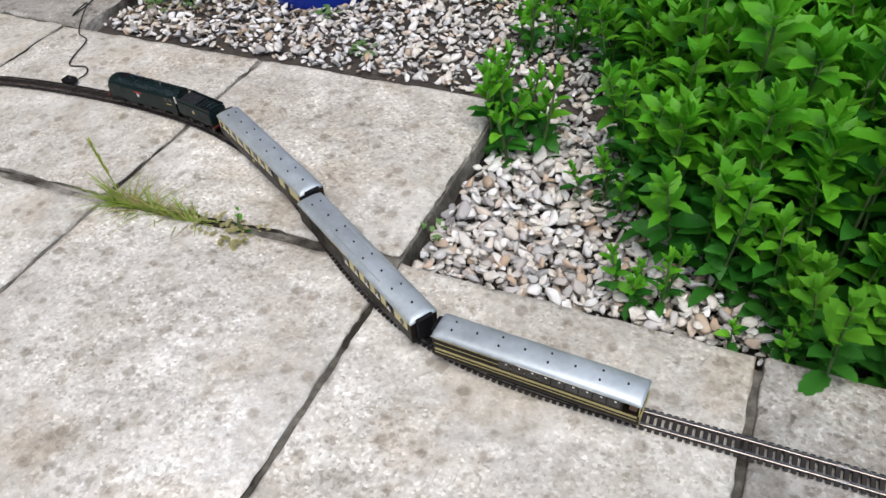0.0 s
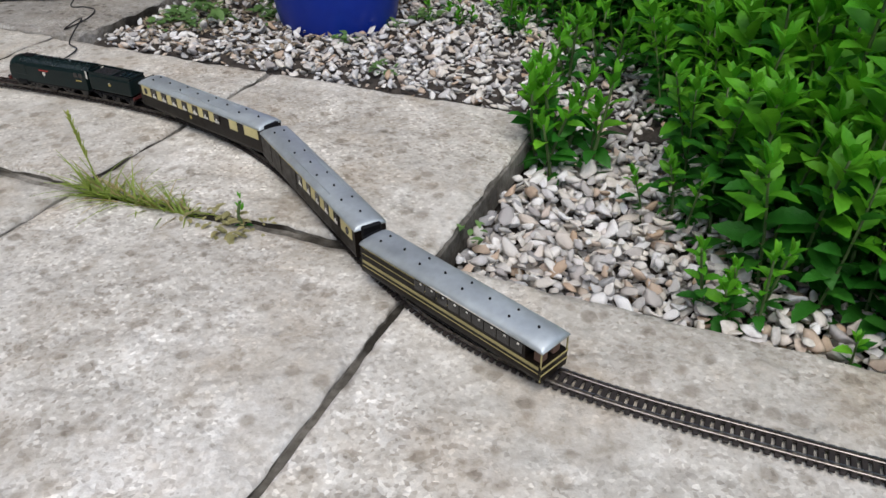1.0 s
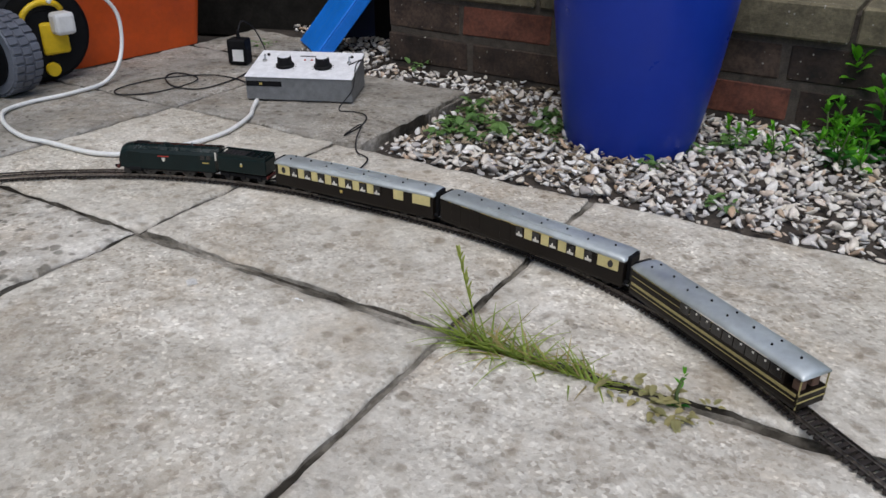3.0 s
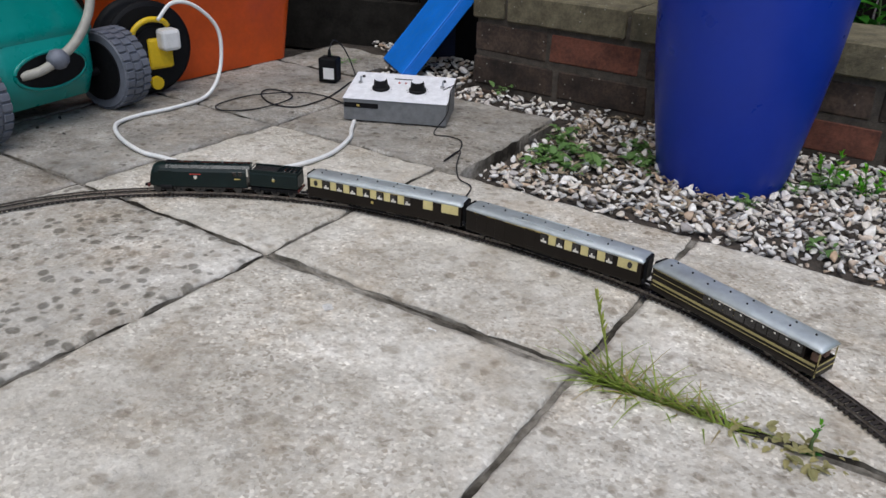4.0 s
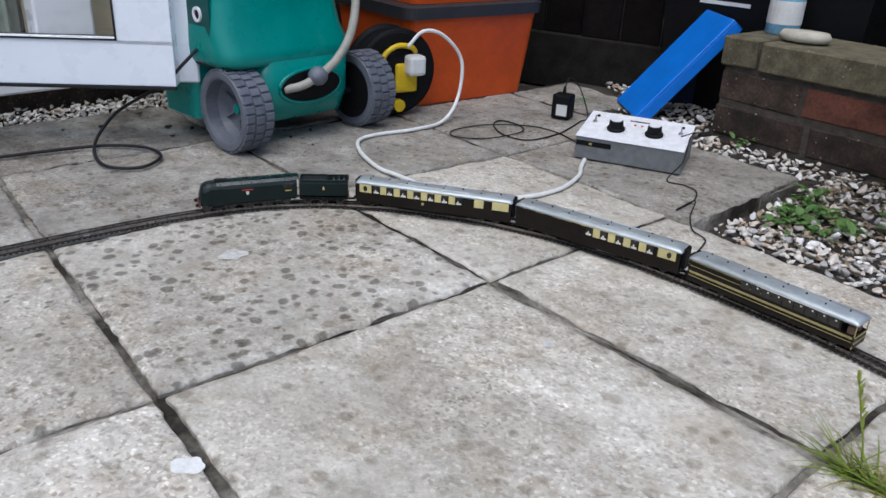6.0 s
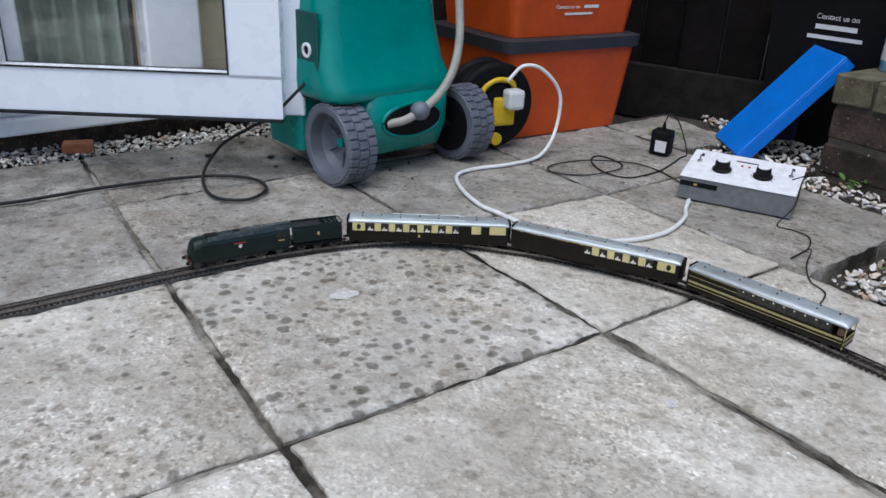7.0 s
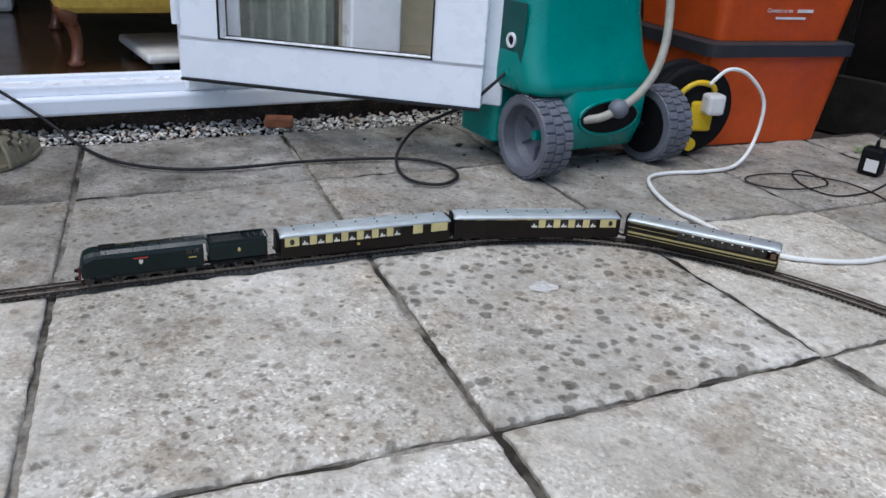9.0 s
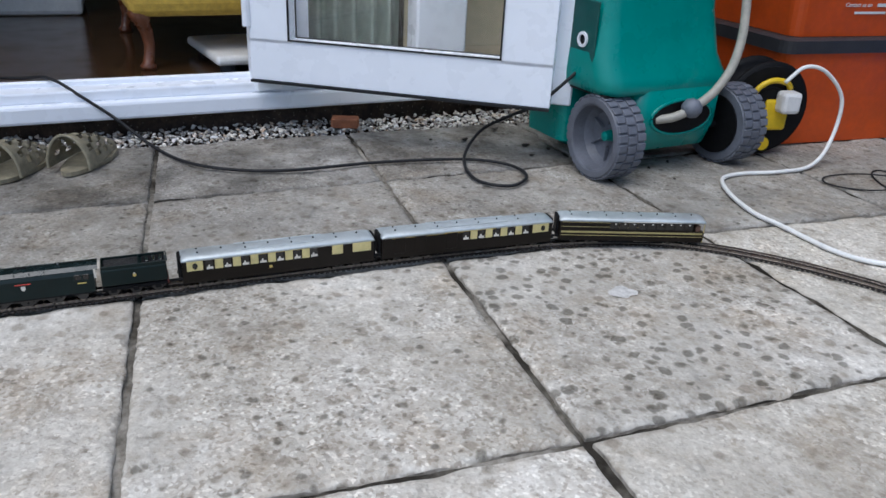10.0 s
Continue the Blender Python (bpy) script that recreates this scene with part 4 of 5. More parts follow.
# x runs up the slope towards the wall, y along the foot
SL, SW, RISE = 0.198, 0.175, 0.235
slope = pose(0, 0, 0.003, 0, -math.degrees(math.atan2(RISE, SL)), 0)
SLEN = math.hypot(SL, RISE)
part("panel", box((SLEN, SW, 0.006), (SLEN / 2, SW / 2, 0), 0.002, m=slope), BLUE_CRATE, cr)
part("rim", box((0.006, SW, 0.028), (SLEN - 0.003, SW / 2, -0.016), 0.002, m=slope), BLUE_CRATE, cr)
part("rim", box((SLEN, 0.006, 0.028), (SLEN / 2, 0.003, -0.016), 0.002, m=slope @ pose(0, 0, 0)), BLUE_CRATE, cr)
# The deep shade under the lid is painted into this panel as navy.
part("back_panel", loft([[(0.02, SW - 0.006, 0.003), (SL, SW - 0.006, 0.003), (SL, SW - 0.006, RISE - 0.008)], [(0.02, SW, 0.003), (SL, SW, 0.003), (SL, SW, RISE - 0.008)]]), mat("crate inside with shade painted navy", (0.004, 0.012, 0.045), 0.6, scale=20, var=0.2, relief=0.05), cr, "inner panel, its shade painted dark navy")

# orange recycling boxes, one upon the other


def recycling_box(z, label):
    th = thing("recycling_box", label, "recycling box", m=pose(-1.245, 0.485, z, 0, 0, 86.5), group="stacked recycling boxes")
    def ring(x0, x1, y0, y1, zz, r=0.025):
        pts = []
        for cx, cy, a0 in ((x1 - r, y0 + r, -90), (x1 - r, y1 - r, 0), (x0 + r, y1 - r, 90), (x0 + r, y0 + r, 180)):
            for k in range(5):
                a = math.radians(a0 + k * 22.5)
                pts.append((cx + r * math.cos(a), cy + r * math.sin(a), zz))
        return pts
    part("tub", loft([ring(0, 0.36, 0.0, 0.30, 0.0), ring(-0.022, 0.382, -0.016, 0.32, 0.205)]), ORANGE, th, smooth=False)
    part("rim", loft([ring(-0.03, 0.39, -0.024, 0.33, 0.205), ring(-0.032, 0.392, -0.026, 0.332, 0.232), ring(-0.02, 0.38, -0.014, 0.32, 0.236)]), DARK_LID, th, "dark grey lid overlapping the rim")
    return th


rb1 = recycling_box(0.0, "orange plastic recycling box with a dark lid, on the paving")
rb2 = recycling_box(0.237, "orange plastic recycling box with white print, stacked on another")
mesh_text("Contact us on", 0.0125, "lettering", WHITE, rb2, pose(0.150, -0.0062, 0.066, 94.5))
part("print_bar", box((0.045, 0.001, 0.007), (0.222, -0.0066, 0.066)), WHITE, rb2, "bar of white print")
part("print_bar", box((0.085, 0.001, 0.005), (0.185, -0.0055, 0.050)), WHITE, rb2, "line of white print")
part("print_bar", box((0.060, 0.001, 0.010), (0.190, -0.0090, 0.098)), WHITE, rb2, "bar of white print")

# black bin behind the crate
bb = thing("wheelie_box", "black plastic recycling bin with white lettering by the fence", "bin", m=pose(-0.965, 1.155, -0.04, 0, 0, 6))
def rect(x0, x1, y0, y1, z):
    return [(x0, y0, z), (x1, y0, z), (x1, y1, z), (x0, y1, z)]
part("tub", loft([rect(-0.03, 0.42, 0, 0.09, 0), rect(-0.06, 0.45, -0.03, 0.10, 0.42)]), BLACK, bb)
part("rim", box((0.53, 0.15, 0.03), (0.195, 0.035, 0.43), 0.006), BLACK, bb)
mesh_text("Contact us on", 0.0175, "lettering", WHITE, bb, pose(0.11, -0.0252, 0.345, 94.1, 0, -1))
for w, h, z in ((0.098, 0.011, 0.322), (0.13, 0.009, 0.298)):
    part("print_bar", box((w, 0.001, h), (0.11, -0.0712 * z - 0.0004, z), m=None), WHITE, bb, "bar of white print")

# pressure washer
pw = thing("pressure_washer", "teal pressure washer on two grey moulded wheels", "pressure washer", m=pose(-1.170, 0.117, 0, 0, 0, 96.0))
# in its own frame x runs along the axle, y towards the house, z up


def rrect(hx, y0, y1, z, r=0.04):
    pts = []
    for cx, cy, a0 in ((hx - r, y0 + r, -90), (hx - r, y1 - r, 0), (-hx + r, y1 - r, 90), (-hx + r, y0 + r, 180)):
        for k in range(6):
            a = math.radians(a0 + k * 18)
            pts.append((cx + r * math.cos(a), cy + r * math.sin(a), z))
    return pts


def span(x0, x1, y0, y1, z, r=0.04):
    return [(x + (x0 + x1) / 2, y, zz) for x, y, zz in rrect((x1 - x0) / 2, y0, y1, z, r)]


part("body", loft([span(-0.160, 0.140, -0.030, 0.24, 0.160), span(-0.165, 0.144, -0.034, 0.245, 0.170), span(-0.166, 0.144, -0.028, 0.245, 0.19), span(-0.165, 0.138, -0.008, 0.245, 0.222),
                   span(-0.160, 0.130, 0.010, 0.245, 0.30), span(-0.150, 0.118, 0.025, 0.24, 0.45), span(-0.12, 0.10, 0.05, 0.22, 0.62), span(-0.08, 0.07, 0.08, 0.19, 0.70)]), TEAL, pw, smooth=True)
part("lower_body", loft([span(-0.070, 0.110, 0.02, 0.22, 0.036, 0.03), span(-0.086, 0.122, -0.018, 0.235, 0.048, 0.03), span(-0.093, 0.128, -0.032, 0.24, 0.09, 0.03), span(-0.094, 0.130, -0.033, 0.245, 0.172, 0.03)]), TEAL, pw, smooth=True)
part("side_flank", loft([span(-0.162, -0.085, 0.09, 0.22, 0.045, 0.02), span(-0.164, -0.085, 0.088, 0.23, 0.174, 0.02)]), TEAL, pw)
part("axle_housing", box((0.18, 0.05, 0.05), (0.02, 0.03, 0.078), 0.01, seg=2), BLACK, pw)
rec = cyl(1, 1, 0.02, Matrix.Diagonal((0.074, 1, 0.031, 1)) @ pose(0, 0, 0, 90), 32)
part("hose_recess", rec, BLACK, pw, "dark oval recess", m=pose(0.022, -0.0255, 0.112))
part("recess_lip", tube([(0.075 * math.cos(a) + 0.022, -0.0325, 0.112 + 0.033 * math.sin(a)) for a in np.linspace(0, 2 * math.pi, 21)], 0.004, 3), TEAL, pw, smooth=True)
part("hose_ball", lathe([(0.001, -0.019), (0.012, -0.0155), (0.019, -0.006), (0.020, 0), (0.019, 0.006), (0.012, 0.0155), (0.001, 0.019)], 20, pose(0.022, -0.056, 0.134)), TYRE_GREY, pw, "grey rubber ball on the lance hose", smooth=True)
part("hose", tube([(-0.04, -0.03, 0.110), (-0.01, -0.048, 0.118), (0.022, -0.056, 0.134), (0.065, -0.064, 0.165), (0.105, -0.062, 0.22), (0.128, -0.045, 0.30), (0.135, -0.01, 0.42), (0.11, 0.05, 0.60)], 0.0085, 8, 12), HOSE_GREY, pw, "grey beige pressure hose", smooth=True)
# Black strip: the shade over the left wheel, put in as colour.
part("arch_liner", box((0.062, 0.20, 0.006), (-0.128, 0.08, 0.158), 0.002), BLACK, pw, "black strip painting the shade under the wheel arch")
part("outlet_ring", lathe([(0.009, 0), (0.014, 0), (0.014, 0.006), (0.009, 0.006), (0.009, 0)], 24, pose(-0.162, 0.055, 0.25, 0, -90)), ALU, pw, "pale metal ring of a socket")
part("outlet_hole", cyl(0.0092, 0.0092, 0.004, pose(-0.163, 0.055, 0.25, 0, -90), 16), BLACK, pw)
# Thin plate that paints the shade of the left flank.
part("side_recess", box((0.004, 0.10, 0.14), (-0.1625, 0.07, 0.25), 0.0015), SHADED_TEAL, pw, "thin side panel, teal with its shade painted in")
for k, (x, y, z, w) in enumerate(((0.03, 0.0085, 0.262, 0.012),)):
    part("mould_mark", box((0.006, 0.002, w), (x, y, z), 0.001), BLACK, pw)


def washer_wheel(x, out):
    w = part("wheel", lathe([(0.060, 0.030 * out), (0.064, 0.032 * out), (0.074, 0.032 * out), (0.0765, 0.028 * out), (0.0765, -0.028 * out), (0.074, -0.032 * out), (0.05, -0.032 * out), (0.03, -0.02 * out), (0.002, -0.024 * out), (0.002, -0.018 * out), (0.02, -0.017 * out), (0.048, -0.010 * out), (0.057, 0.005 * out), (0.060, 0.030 * out)], 48, pose(0, 0, 0, 0, 90)), TYRE_GREY, pw, "grey ribbed wheel", m=pose(x, 0.0, 0.079), smooth=False)
    part("wheel_back", cyl(0.059, 0.059, 0.004, pose(-0.0335 * out, 0, 0, 0, 90), 36), BLACK, w, "black inner face of the wheel")
    part("hub_cap", lathe([(0.0, 0.004 * out), (0.009, 0.002 * out), (0.012, -0.02 * out)], 16, pose(0, 0, 0, 0, 90)), TEAL, w, "small teal hub cap")
    me = mesh_of(box((0.0185, 0.0138, 0.0042), (0, 0, 0.0778), 0.0012), "tread_block", TYRE_GREY)
    for k in range(28):
        for xx, turn in ((-0.0212, 0), (0, 3.2), (0.0212, 0)):
            ob = new("tread_block", me)
            ob.parent = w
            ob.matrix_basis = pose(xx, 0, 0, 360 * k / 28 + turn)
    for k in range(6):
        part("rim_rib", box((0.010, 0.003, 0.028), (-0.008 * out, 0, 0.036), 0.001, m=pose(0, 0, 0, 60 * k)), TYRE_GREY, w)
    return w


washer_wheel(-0.130, -1)
washer_wheel(0.183, 1)
part("axle", cyl(0.008, 0.008, 0.27, pose(0.023, 0, 0.079, 0, 90), 12), BLACK, pw)
part("foot", box((0.16, 0.05, 0.05), (0.0, 0.21, 0.027), 0.008), TEAL, pw)

# extension reel
reel = thing("cable_reel", "black extension cable reel with a yellow face", "cable reel", m=pose(-1.225, 0.405, 0.001, 0, 0, 80))
part("drum", lathe([(0.0, -0.035), (0.095, -0.035), (0.098, -0.03), (0.085, -0.025), (0.06, -0.02), (0.06, 0.02), (0.085, 0.025), (0.098, 0.03), (0.095, 0.035), (0.0, 0.035)], 40, pose(0, 0, 0.10, 90)), BLACK, reel, smooth=True)
part("face", cyl(0.088, 0.088, 0.006, pose(0, -0.036, 0.10, 90), 36), BLACK, reel)
part("face_centre", cyl(0.044, 0.040, 0.010, pose(0.0, -0.042, 0.105, 90), 28), BLACK, reel)
part("handle", tube([(-0.045, -0.045, 0.115), (-0.038, -0.05, 0.145), (-0.01, -0.052, 0.162), (0.025, -0.05, 0.158), (0.04, -0.045, 0.145)], 0.006, 6), YELLOW, reel, "yellow carrying handle", smooth=True)
part("socket_plate", box((0.056, 0.012, 0.066), (0.016, -0.046, 0.09), 0.006, seg=2), YELLOW, reel, "yellow socket plate")
part("cap", cyl(0.014, 0.014, 0.01, pose(0.0, -0.046, 0.028, 90), 18), YELLOW, reel)
part("plug", box((0.042, 0.035, 0.045), (0.03, -0.062, 0.12), 0.008, seg=2), WHITE, reel, "white plug pushed into the reel")


for k, (q, gap) in enumerate(SLABS):
    slab(q, k * 3 + 1, gap)

# ---- bricks of the low wall ----
def brick_mesh(length, height, seed, material, depth=0.1):
    bm = box((length, depth, height), (length / 2, depth / 2, height / 2), 0.004, seg=1)
    for v in bm.verts:
        v.co += 0.0032 * noise.noise_vector(v.co * 35 + Vector((seed, seed, 0)))
    return mesh_of(bm, "brick", material)


BRICKS = [brick_mesh(0.213, 0.064, s, BRICK) for s in range(5)]
HALVES = [brick_mesh(0.102, 0.064, s + 20, BRICK) for s in range(3)]
REDS = [brick_mesh(0.213, 0.064, s + 40, RED_BRICK) for s in range(2)]
CAPS = [brick_mesh(0.285, 0.063, s + 60, CAP_BRICK, 0.21) for s in range(4)]
SHORTER = brick_mesh(0.190, 0.064, 33, BRICK)
HALF_CAP = brick_mesh(0.083, 0.063, 77, CAP_BRICK, 0.21)


def lay(me, x, y, z, rz=0.0):
    ob = new("brick", me)
    ob.parent = wall_north
    ob.matrix_basis = pose(x, y, z, 0, 0, rz)


rng = random.Random(5)
for c, z in enumerate((-0.026, 0.051, 0.128)):
    x = 0.0
    k = 0
    if c == 0:
        lay(HALVES[c], 0, -0.0015, z)
        x = 0.113
    elif c == 2:
        lay(SHORTER, 0, -0.0015, z)
        x = 0.198
    while x < 2.7:
        red = (c == 2 and k in (0, 5)) or (c == 1 and k in (3, 6)) or (c == 0 and k == 4)
        lay((REDS if red else BRICKS)[rng.randrange(2 if red else 5)], x, -0.0015 + rng.uniform(-0.001, 0.001), z)
        x += 0.225
        k += 1
    for y in (0.0,):
        ob = new("brick", HALVES[c])
        ob.parent = wall_north
        ob.matrix_basis = pose(-0.002, 0.204, z, 0, 0, -90)
lay(HALF_CAP, -0.006, -0.009, 0.205)
x = 0.087
while x < 2.7:
    lay(CAPS[rng.randrange(4)], x, -0.009 + rng.uniform(-0.004, 0.002), 0.205 + rng.uniform(-0.003, 0.001))
    x += 0.295

# soil of the bed behind the wall
bed = part("raised_bed", box((2.6, 0.5, 0.2), (0.62, 1.40, 0.05), 0.01), SOIL)
tagged(bed, "dark soil of the raised bed behind the wall", "soil", kind="structure")

bank = part("soil_bed", box((1.22, 0.53, 0.04), (0.205, 0.692, -0.038), 0.004), SOIL)
part("soil_edge", box((0.90, 0.39, 0.04), (-0.855, 1.010, -0.0425), 0.004), SOIL, bank)
tagged(bank, "dark earth under the thin shingle by the wall", "soil", kind="structure")

# ---- shingle ----
def pebble(seed):
    bm = bmesh.new()
    bmesh.ops.create_icosphere(bm, subdivisions=2, radius=1)
    r = random.Random(seed)
    off = Vector((seed * 3.7, seed, 1))
    sc = Vector((1, r.uniform(0.50, 0.92), r.uniform(0.22, 0.55)))
    cuts = [Vector((r.uniform(-1, 1), r.uniform(-1, 1), r.uniform(-1, 1))).normalized() for _ in range(9)]
    for v in bm.verts:
        n = v.co.normalized()
        v.co = n * (1 + 0.55 * noise.noise(n * 1.2 + off) + 0.22 * noise.noise(n * 2.8 + off))
        for d in cuts:
            over = v.co.dot(d) - 0.52
            if over > 0:
                v.co -= d * over
        v.co = Vector((v.co.x * sc.x, v.co.y * sc.y, v.co.z * sc.z))
        if seed % 3 == 0:
            v.co.z += 0.28 * v.co.x * v.co.x
    return mesh_of(bm, "pebble", STONE, True)


PEBBLES = [pebble(s) for s in range(14)]
PB = [(np.array([v.co for v in me.vertices]), np.array([p.vertices[:] for p in me.polygons])) for me in PEBBLES]
gravel = thing("gravel", "mixed pale shingle and flint stones filling the bed", "gravel", kind="stuff")
picked = 0
spots = []
gr = random.Random(11)


def fill(x0, x1, y0, y1, z, step, keep, size=(0.0075, 0.0145), layers=2):
    for layer in range(layers):
        yy = y0
        while yy < y1:
            xx = x0
            while xx < x1:
                px, py = xx + gr.uniform(-0.6, 0.6) * step, yy + gr.uniform(-0.6, 0.6) * step
                if keep(px, py):
                    r = size[0] + (size[1] - size[0]) * gr.random() ** 1.5
                    spots.append((px, py, z + gr.uniform(-0.006, 0.007) - layer * 0.011, r * (1.1 if layer == 0 else 0.95), gr.randrange(14), gr.uniform(0, 360), gr.uniform(-38, 38), gr.uniform(-38, 38)))
                xx += step
            yy += step


def in_pot(x, y):
    return (x + 0.035) ** 2 + (y - 0.722) ** 2 < 0.098 ** 2


fill(0.462, 0.92, 0.04, 0.46, -0.025, 0.0140, lambda x, y: 0.464 < x < 0.95 and y > 0.043, (0.0065, 0.0155), 3)
def thin(x, y):
    """Fewer stones towards the wall and the slabs, where earth and litter show."""
    share = 0.48 + 0.75 * min(1.0, max(0.0, (x + 0.36) / 0.42)) + 0.9 * max(0.0, (0.56 - y) / 0.12)
    return gr.random() < share


fill(-0.40, 0.80, 0.43, 0.95, -0.009, 0.0150, lambda x, y: x > -0.395 and y > 0.436 and y < 0.948 and not in_pot(x, y) and thin(x, y), (0.0055, 0.0128))
fill(-1.66, -1.555, -1.4, 0.3, -0.002, 0.0115, lambda x, y: -1.655 < x < -1.553, (0.004, 0.0088), 2)
fill(-1.34, -0.74, 0.80, 1.2, -0.008, 0.0170, lambda x, y: y > 0.822 + 0.22 * max(0, -0.94 - x) / 0.4 + (0.19 if x < -0.965 else 0) and y < 1.20 + 0.3 * (x + 1.1), (0.006, 0.012), 1)
fill(-0.74, -0.36, 0.80, 0.95, -0.010, 0.0165, lambda x, y: y > 0.822 and y < 0.94, (0.006, 0.012), 1)
verts, faces, count = [], [], 0
for px, py, pz, r, k, rz, rx, ry in spots:
    m = pose(px, py, pz, rx, ry, rz)
    if picked < 300 and 0.455 < px < 0.72 and 0.03 < py < 0.33 and pz > -0.033:
        ob = new("pebble", PEBBLES[k])
        ob.parent = gravel
        ob.matrix_basis = m @ Matrix.Diagonal((r, r, r, 1))
        picked += 1
        continue
    R = np.array(m)[:3, :3] * r
    vs, fs = PB[k]
    verts.append(vs @ R.T + np.array((px, py, pz)))
    faces.append(fs + count)
    count += len(vs)
me = bpy.data.meshes.new("shingle")
me.from_pydata(np.concatenate(verts).tolist(), [], np.concatenate(faces).tolist())
me.materials.append(STONE)
me.shade_smooth()
ob = new("shingle", me)
ob.parent = gravel
tagged(ob, kind="stuff")

# dead leaves and twigs among the stones
LITTER = mat("dead brown leaf litter", (0.30, 0.235, 0.16), 0.9, scale=70, var=0.5, relief=0.2)
litter = bmesh.new()
lr = random.Random(17)
for _ in range(900):
    lx, ly = -0.39 + 0.42 * lr.random() ** 1.3, lr.uniform(0.47, 0.94)
    if in_pot(lx, ly):
        continue
    size = lr.uniform(0.003, 0.009)
    m = pose(lx, ly, -0.010 + lr.uniform(-0.003, 0.006), lr.uniform(-30, 30), lr.uniform(-30, 30), lr.uniform(0, 360))
    plate([(size * 1.5, 0), (size * 0.3, size * 0.55), (-size, 0), (size * 0.2, -size * 0.5)], 0.0006, m, litter)
ob = part("leaf_litter", litter, LITTER)
tagged(ob, "brown dead leaves and twigs among the shingle", "leaf litter", kind="stuff")

# ---- plants ----
def leaf_material(name, lo, hi):
    m, n, l, b = shader(name, 0.5, 0, 0.35)
    gi = n.new("ShaderNodeNewGeometry")
    oi = n.new("ShaderNodeObjectInfo")
    c = ramp(n, l, gi.outputs["Random Per Island"], [(0, lo), (1, hi)])
    c = mix(n, l, "MULTIPLY", 1.0, c, ramp(n, l, oi.outputs["Random"], [(0, (0.8, 0.85, 0.8)), (1, (1.15, 1.1, 1.0))]))
    c = mix(n, l, "MULTIPLY", 1.0, c, ramp(n, l, noise_of(n, l, 60, 4), [(0.3, (0.8, 0.8, 0.75)), (0.7, (1.1, 1.1, 1.05))]))
    l.new(c, b.inputs["Base Color"])
    bump(n, l, b, noise_of(n, l, 160, 3), 0.6, 0.002)
    tr = n.new("ShaderNodeBsdfTranslucent")
    l.new(c, tr.inputs["Color"])
    ms = n.new("ShaderNodeMixShader")
    ms.inputs[0].default_value = 0.36
    l.new(b.outputs[0], ms.inputs[1])
    l.new(tr.outputs[0], ms.inputs[2])
    l.new(ms.outputs[0], n["Material Output"].inputs["Surface"])
    return m


LEAF = leaf_material("mint green leaf", (0.020, 0.140, 0.014), (0.058, 0.27, 0.028))
YOUNG = leaf_material("young yellow-green leaf", (0.075, 0.34, 0.014), (0.175, 0.50, 0.030))
WEED = leaf_material("dull weed leaf", (0.055, 0.17, 0.04), (0.18, 0.32, 0.11))
GRASS = leaf_material("grass blade", (0.18, 0.29, 0.04), (0.50, 0.54, 0.15))
DRY = leaf_material("dry straw", (0.35, 0.27, 0.12), (0.5, 0.42, 0.22))
WITHERED = leaf_material("half-withered yellowish leaf", (0.13, 0.17, 0.05), (0.40, 0.36, 0.19))
STEM = mat("green plant stem", (0.09, 0.14, 0.04), 0.6, scale=60, var=0.3, relief=0.1)


def leaf_faces(bm, m, length, width, droop, slot=0, fold=0.34, n=9):
    """A toothed, folded, drooping leaf that starts at the origin and runs along x."""
    left, mid, right = [], [], []
    for k in range(n + 1):
        u = k / n
        w = width * 0.5 * (math.sin(math.pi * u ** 0.9) ** 0.62 if 0 < u < 1 else 0.0)
        w *= 1.0 + (0.10 if k % 2 else -0.09)
        x, z = length * u * (1 - 0.12 * droop * u), length * (0.18 * u - droop * u * u * 0.55)
        mid.append(bm.verts.new(m @ Vector((x, 0, z))))
        if 0 < k < n:
            left.append(bm.verts.new(m @ Vector((x - 0.04 * length, w, z + fold * w))))
            right.append(bm.verts.new(m @ Vector((x - 0.04 * length, -w, z + fold * w))))
    out = []
    for side, flip in ((left, False), (right, True)):
        for k in range(n):
            ring = [mid[k], mid[k + 1]] + ([side[k]] if k < n - 1 else []) + ([side[k - 1]] if k > 0 else [])
            out.append(bm.faces.new(ring[::-1] if flip else ring))
    for f in out:
        f.material_index = slot
        f.smooth = True


def leaf_plan(h, seed, size=1.0):
    """The leaves of one upright stem: pose, length, width, droop, slot."""
    r = random.Random(seed)
    plan, z, turn = [], 0.10 * h, r.uniform(0, 90)
    while z < h - 0.014:
        u = z / h
        ln = size * (0.061 - 0.014 * u) * r.uniform(0.72, 1.12)
        for a in (0, 180):
            plan.append((pose(0, 0, z, 0, 0, turn + a + r.uniform(-18, 18)) @ pose(0.002, 0, 0, 0, -(8 + 34 * u) + r.uniform(-16, 16), 0) @ pose(0, 0, 0, r.uniform(-22, 22)),
                         ln, ln * r.uniform(0.38, 0.48), 0.85 - 0.35 * u + r.uniform(-.25, .25), 0 if u < 0.66 + r.uniform(-.1, .1) else 1))
        z += (0.0235 - 0.010 * u) * r.uniform(0.85, 1.15)
        turn += 90
    for k in range(7):
        ln = size * (0.042 - 0.002 * k) * r.uniform(0.8, 1.1)
        plan.append((pose(0, 0, h - 0.012 + 0.003 * k, 0, 0, turn + k * 67) @ pose(0.001, 0, 0, 0, -34 - 6.5 * k, 0), ln, ln * 0.40, 0.30, 1))
    return plan


